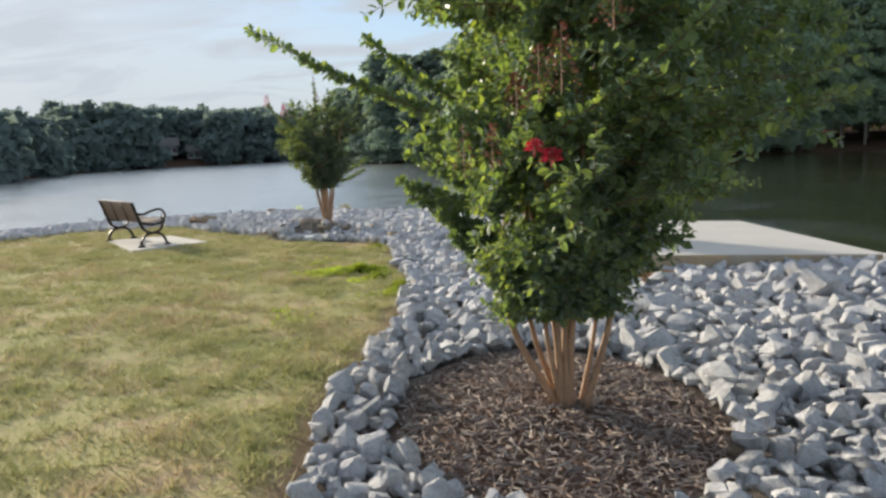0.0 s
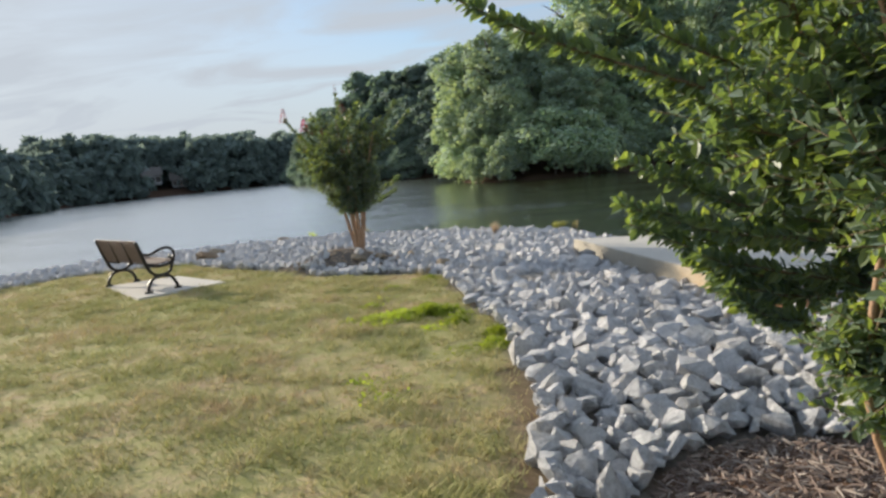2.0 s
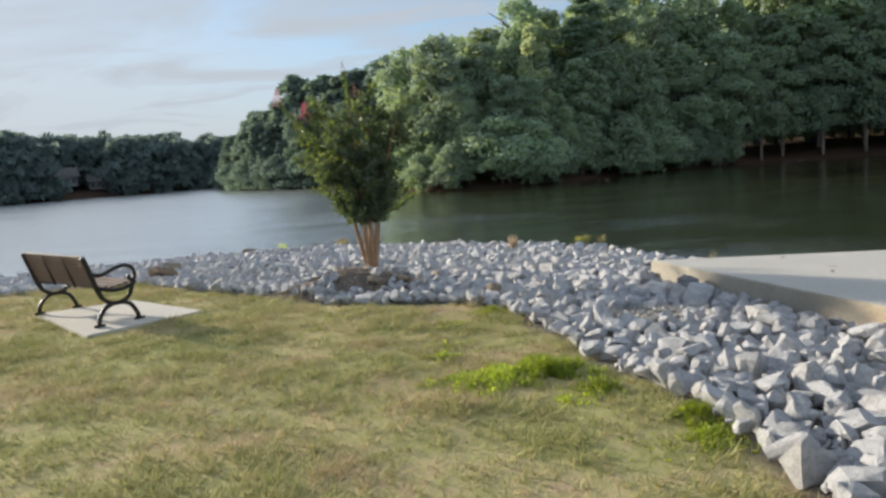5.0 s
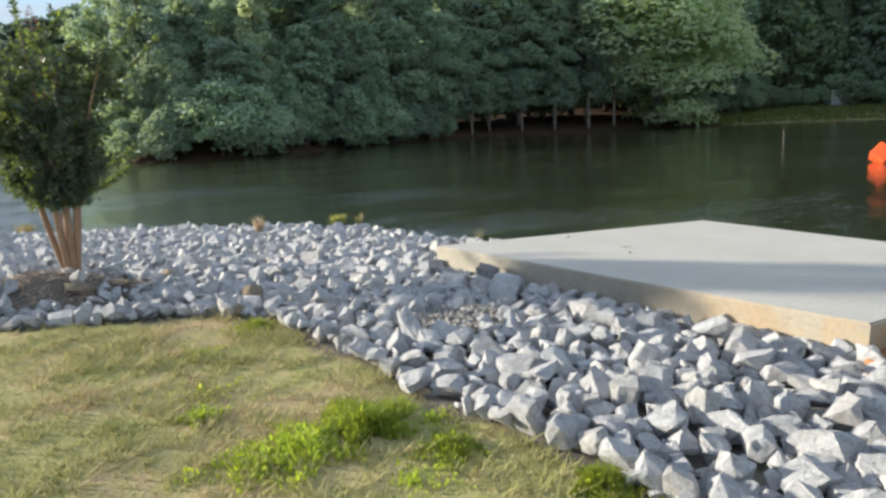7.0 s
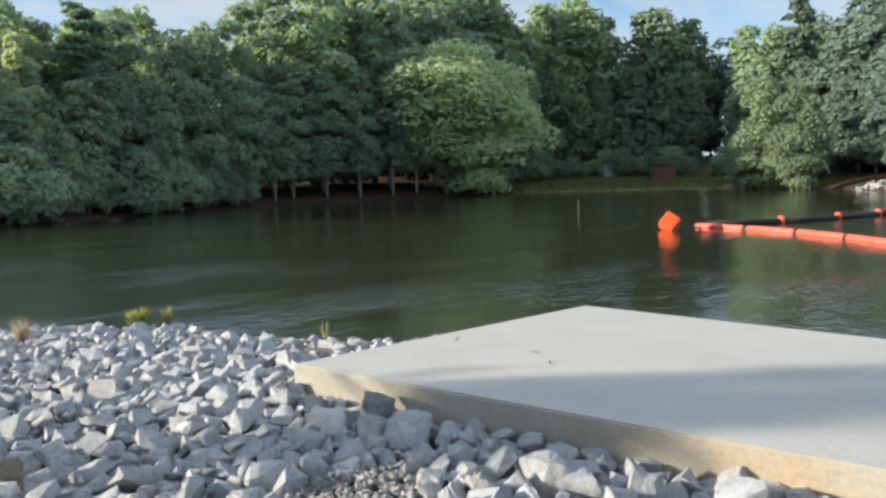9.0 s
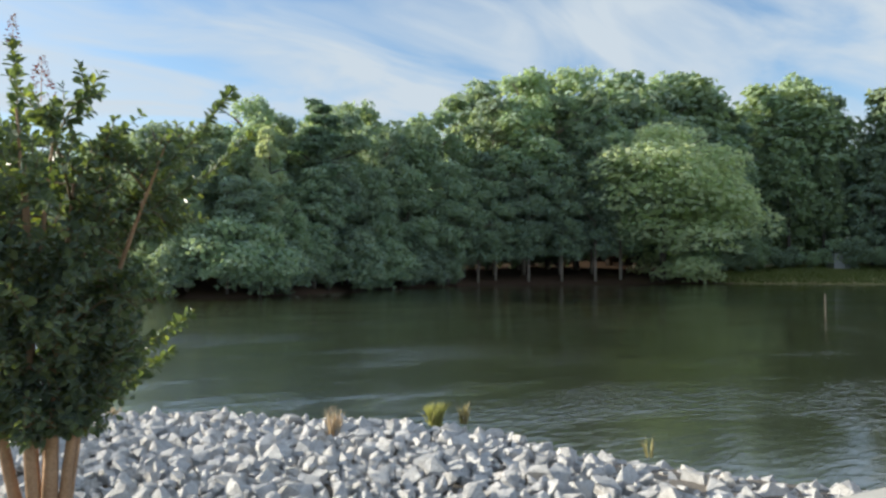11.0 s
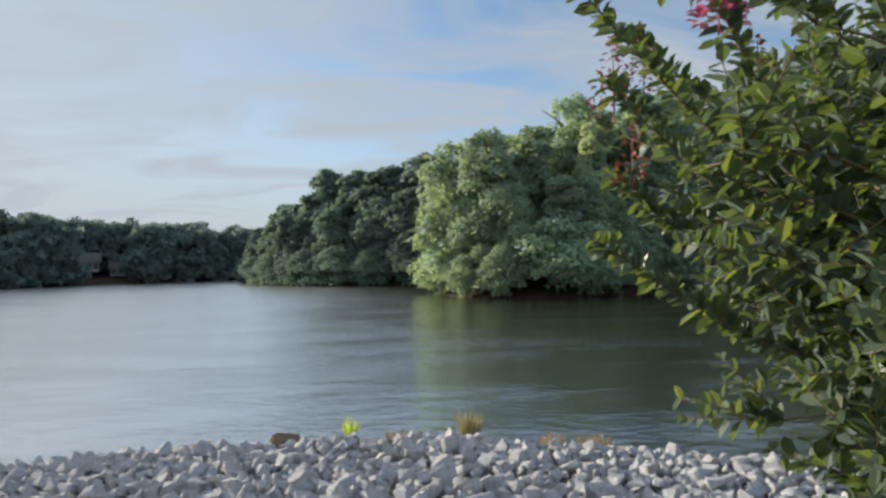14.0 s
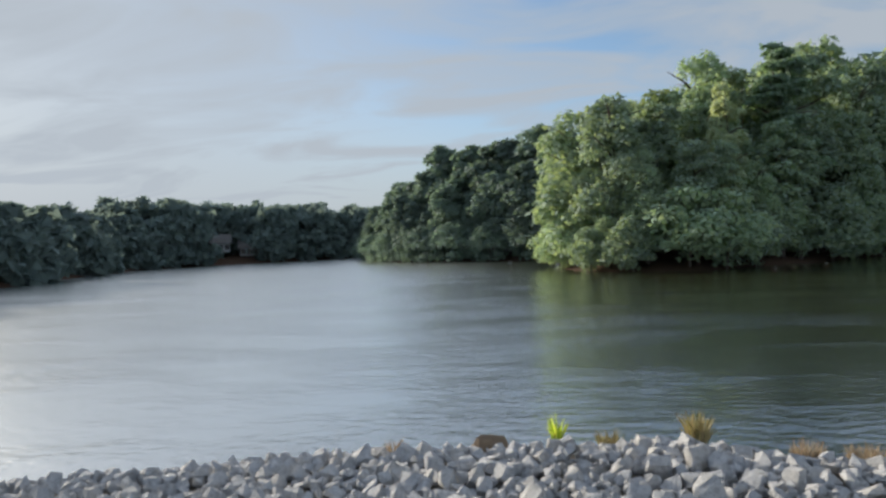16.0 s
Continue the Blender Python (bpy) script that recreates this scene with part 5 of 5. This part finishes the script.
def build_stones():
    rng = np.random.default_rng(12)
    shapes = [stone_shape(rng, int(rng.integers(13, 20))) for _ in range(28)] + [stone_shape(rng, int(rng.integers(13, 17)), False) for _ in range(20)] + [stone_shape(rng, int(rng.integers(10, 13)), False) for _ in range(20)]
    meshes = [mesh_of("stone", v, f, M_STONE) for v, f in shapes]
    bank = thing("riprap", "bank of loose angular grey-white granite stones", "stone bank", kind="structure")
    slab_xy = [(x, y) for x, y, _ in SLAB]
    cell, grid, chosen = 0.25, {}, []

    def try_put(x, y, r, pack):
        cx, cy = int(math.floor(x / cell)), int(math.floor(y / cell))
        for i in range(cx - 2, cx + 3):
            for j in range(cy - 2, cy + 3):
                for X, Y, R in grid.get((i, j), ()):
                    if math.hypot(X - x, Y - y) < (R + r) * pack:
                        return False
        grid.setdefault((cx, cy), []).append((x, y, r))
        return True

    for layer, (tries, lo, hi, pack, lift) in enumerate(((66000, 0.115, 0.24, 0.70, 0.10), (90000, 0.085, 0.15, 0.62, 0.08), (90000, 0.05, 0.10, 0.64, 0.04))):
        x, y = rng.uniform(-12, 7.8, tries), rng.uniform(-2.5, 24, tries)
        d = away(LAKE, x, y) * np.where(inside(LAKE, x, y), -1, 1)
        edge = away(LAWN, x, y) * np.where(inside(LAWN, x, y), -1, 1)
        mul, mulf = ellipse(MULCH, x, y), ellipse(MULCH_FAR, x, y)
        gravel = ellipse(GRAVEL, x, y) < 1
        ok = (d > -0.7) & ~(gravel & (layer < 2)) & (edge > 0.03) & (mul > 1.08) & ((mulf > 0.95) | ((rng.uniform(0, 1, tries) < 0.10) & (mulf > 0.4))) & ~inside(slab_xy, x, y) & ((ellipse(((1.35, 9.22), 0.55, 0.30), x, y) > 1) | ((rng.uniform(0, 1, tries) < 0.5) & (layer > 0)))
        if layer == 2:
            ok &= (y < 14.5) | (rng.uniform(0, 1, tries) < 0.5)
        by_slab = away(slab_xy, x, y)
        z = ground_z(x, y) - 0.1 * ((x > 1.2) & (y > 13.3))
        for k in np.nonzero(ok)[0]:
            far = np.clip((y[k] - 9) / 8, 0, 1)
            size = rng.uniform(lo, hi) * (1 - 0.28 * far) * (1 if rng.uniform() > 0.07 else 1.35) * float(np.interp(y[k], [4.5, 6.5, 8.5], [0.70, 0.84, 1.05]))
            if mulf[k] < 1.5 and y[k] < 14.7:
                size = min(size, 0.14)
            if edge[k] < 0.3:
                size = min(size, 0.21)
            if by_slab[k] < 0.3:
                size = min(size, 0.17)
            if try_put(x[k], y[k], size * 0.5, pack):
                chosen.append((x[k], y[k], z[k] + size * rng.uniform(0.10, 0.26) + lift * 0.5, size, layer))
    order = sorted(range(len(chosen)), key=lambda k: (not (-1.9 < chosen[k][0] < 1.2 and 4.2 < chosen[k][1] < 13.2), -chosen[k][3]))
    vs, fs, n = [], [], 0
    for rank, k in enumerate(order):
        x, y, z, size, layer = chosen[k]
        s = int(rng.integers(28)) if rank < 300 or (layer == 0 and x < 1.6 and y < 11.6) else (28 if layer == 0 else 48) + int(rng.integers(20))
        tilt = Euler((rng.normal(0, 0.5), rng.normal(0, 0.5), rng.uniform(0, 6.28)))
        m = Matrix.LocRotScale((x, y, z), tilt, (size * 1.22,) * 3)
        if rank < 300:
            ob = new("stone", meshes[s])
            ob.parent, ob.matrix_basis = bank, m
        else:
            v, f = shapes[s]
            mm = np.array(m)
            vs.append(v @ mm[:3, :3].T + mm[:3, 3])
            fs.append(f + n)
            n += len(v)
    rest = new("stones", mesh_of("stones", np.concatenate(vs), np.concatenate(fs), M_STONE))
    rest.parent = bank
    tagged(rest, "heaped grey-white granite stones", kind="stuff")
    for x, y, z, s, turn, mat, lab in ((0.42, 12.55, 0.12, 0.27, 1.0, M_DARKSTONE, "dark grey boulder leaning on the concrete landing"),
                                       (0.66, 10.3, 0.10, 0.25, 2.1, M_STONE, "pale grey boulder against the concrete landing"),
                                       (-5.07, 20.5, -0.01, 0.28, 0.3, M_BROWNSTONE, "brown flat boulder on the stone bank"),
                                       (-6.2, 18.62, 0.02, 0.36, 1.2, M_TANSTONE, "tan boulder among grey stones"),
                                       (-6.1, 17.5, 0.08, 0.42, 0.7, M_BROWNSTONE, "brown flat boulder on the stone bank"),
                                       (-2.8, 14.28, 0.16, 0.24, 0.4, M_TANSTONE, "tan stone on the sandy mound under the tree"),
                                       (-3.3, 14.6, 0.14, 0.16, 1.4, M_TANSTONE, "tan stone on the sandy mound under the tree"),
                                       (-2.45, 14.4, 0.15, 0.2, 2.0, M_TANSTONE, "tan stone on the sandy mound under the tree"),
                                       (-1.5, 13.42, 0.1, 0.24, 0.9, M_TANSTONE, "tan boulder at the lawn's corner"),
                                       (-1.75, 13.05, 0.06, 0.2, 0.1, M_TANSTONE, "tan boulder at the lawn's corner"),
                                       (-2.0, 14.75, 0.1, 0.18, 0.1, M_TANSTONE, "tan stone among grey stones"),
                                       (-2.86, 14.62, 0.26, 0.14, 0.8, M_STONE, "pale stone at the foot of the tree"),
                                       (-3.75, 14.5, 0.12, 0.2, 2.4, M_TANSTONE, "flat tan stone on the sandy mound"),
                                       (-3.5, 14.2, 0.09, 0.22, 0.9, M_STONE, "pale grey stone at the mound's edge"),
                                       (-3.05, 14.1, 0.1, 0.2, 1.9, M_STONE, "pale grey stone at the mound's edge"),
                                       (1.42, 9.28, 0.16, 0.22, 0.9, M_STONE, "pale stone lying on orange clay"),
                                       (2.6, 7.8, 0.2, 0.36, 0.2, M_STONE, "large pale boulder standing above the stones")):
        v, f = stone_shape(rng, 14)
        ob = tagged(new("boulder", mesh_of("boulder", v, f, mat)), lab, "boulder")
        ob.matrix_basis = Matrix.LocRotScale((x, y, z), Euler((0.2, 0.1, turn)), (s * 1.25, s * 1.05, s * {M_BROWNSTONE: 0.78, M_TANSTONE: 0.8}.get(mat, 1.1)))
    vs, fs, n = [], [], 0
    for _ in range(900):
        t, r = rng.uniform(0, 6.28), math.sqrt(rng.uniform(0, 1.15))
        x, y = GRAVEL[0][0] + math.cos(t) * r * GRAVEL[1], GRAVEL[0][1] + math.sin(t) * r * GRAVEL[2]
        v, f = shapes[48 + int(rng.integers(20))]
        mm = np.array(Matrix.LocRotScale((x, y, gz(x, y) + 0.06 + rng.uniform(0, 0.02)), Euler((rng.normal(0, 0.5), rng.normal(0, 0.5), rng.uniform(0, 6.28))), (rng.uniform(0.02, 0.055),) * 3))
        vs.append(v @ mm[:3, :3].T + mm[:3, 3])
        fs.append(f + n)
        n += len(v)
    tagged(new("gravel", mesh_of("gravel", np.concatenate(vs), np.concatenate(fs), M_GRAVEL)), "patch of fine sandy gravel between grey stones", "gravel", kind="stuff")
    vs, fs, n = [], [], 0
    a, b = np.array([102.0, 31.0]), np.array([80.0, 14.0])
    d = (b - a) / np.linalg.norm(b - a)
    for _ in range(420):
        p = a + (b - a) * rng.uniform() + np.array([-d[1], d[0]]) * rng.uniform(-0.3, 8.0)
        v, f = shapes[48 + int(rng.integers(20))]
        mm = np.array(Matrix.LocRotScale((p[0], p[1], gz(*p) + 0.1), Euler((rng.normal(0, 0.5), rng.normal(0, 0.5), rng.uniform(0, 6.28))), (rng.uniform(0.6, 1.3),) * 3))
        vs.append(v @ mm[:3, :3].T + mm[:3, 3])
        fs.append(f + n)
        n += len(v)
    tagged(new("far_stones", mesh_of("far_stones", np.concatenate(vs), np.concatenate(fs), M_FARSTONE)), "pale stones lining the opposite shore", "stones", kind="stuff")
    print("stones", len(chosen), "tris", n)


build_stones()
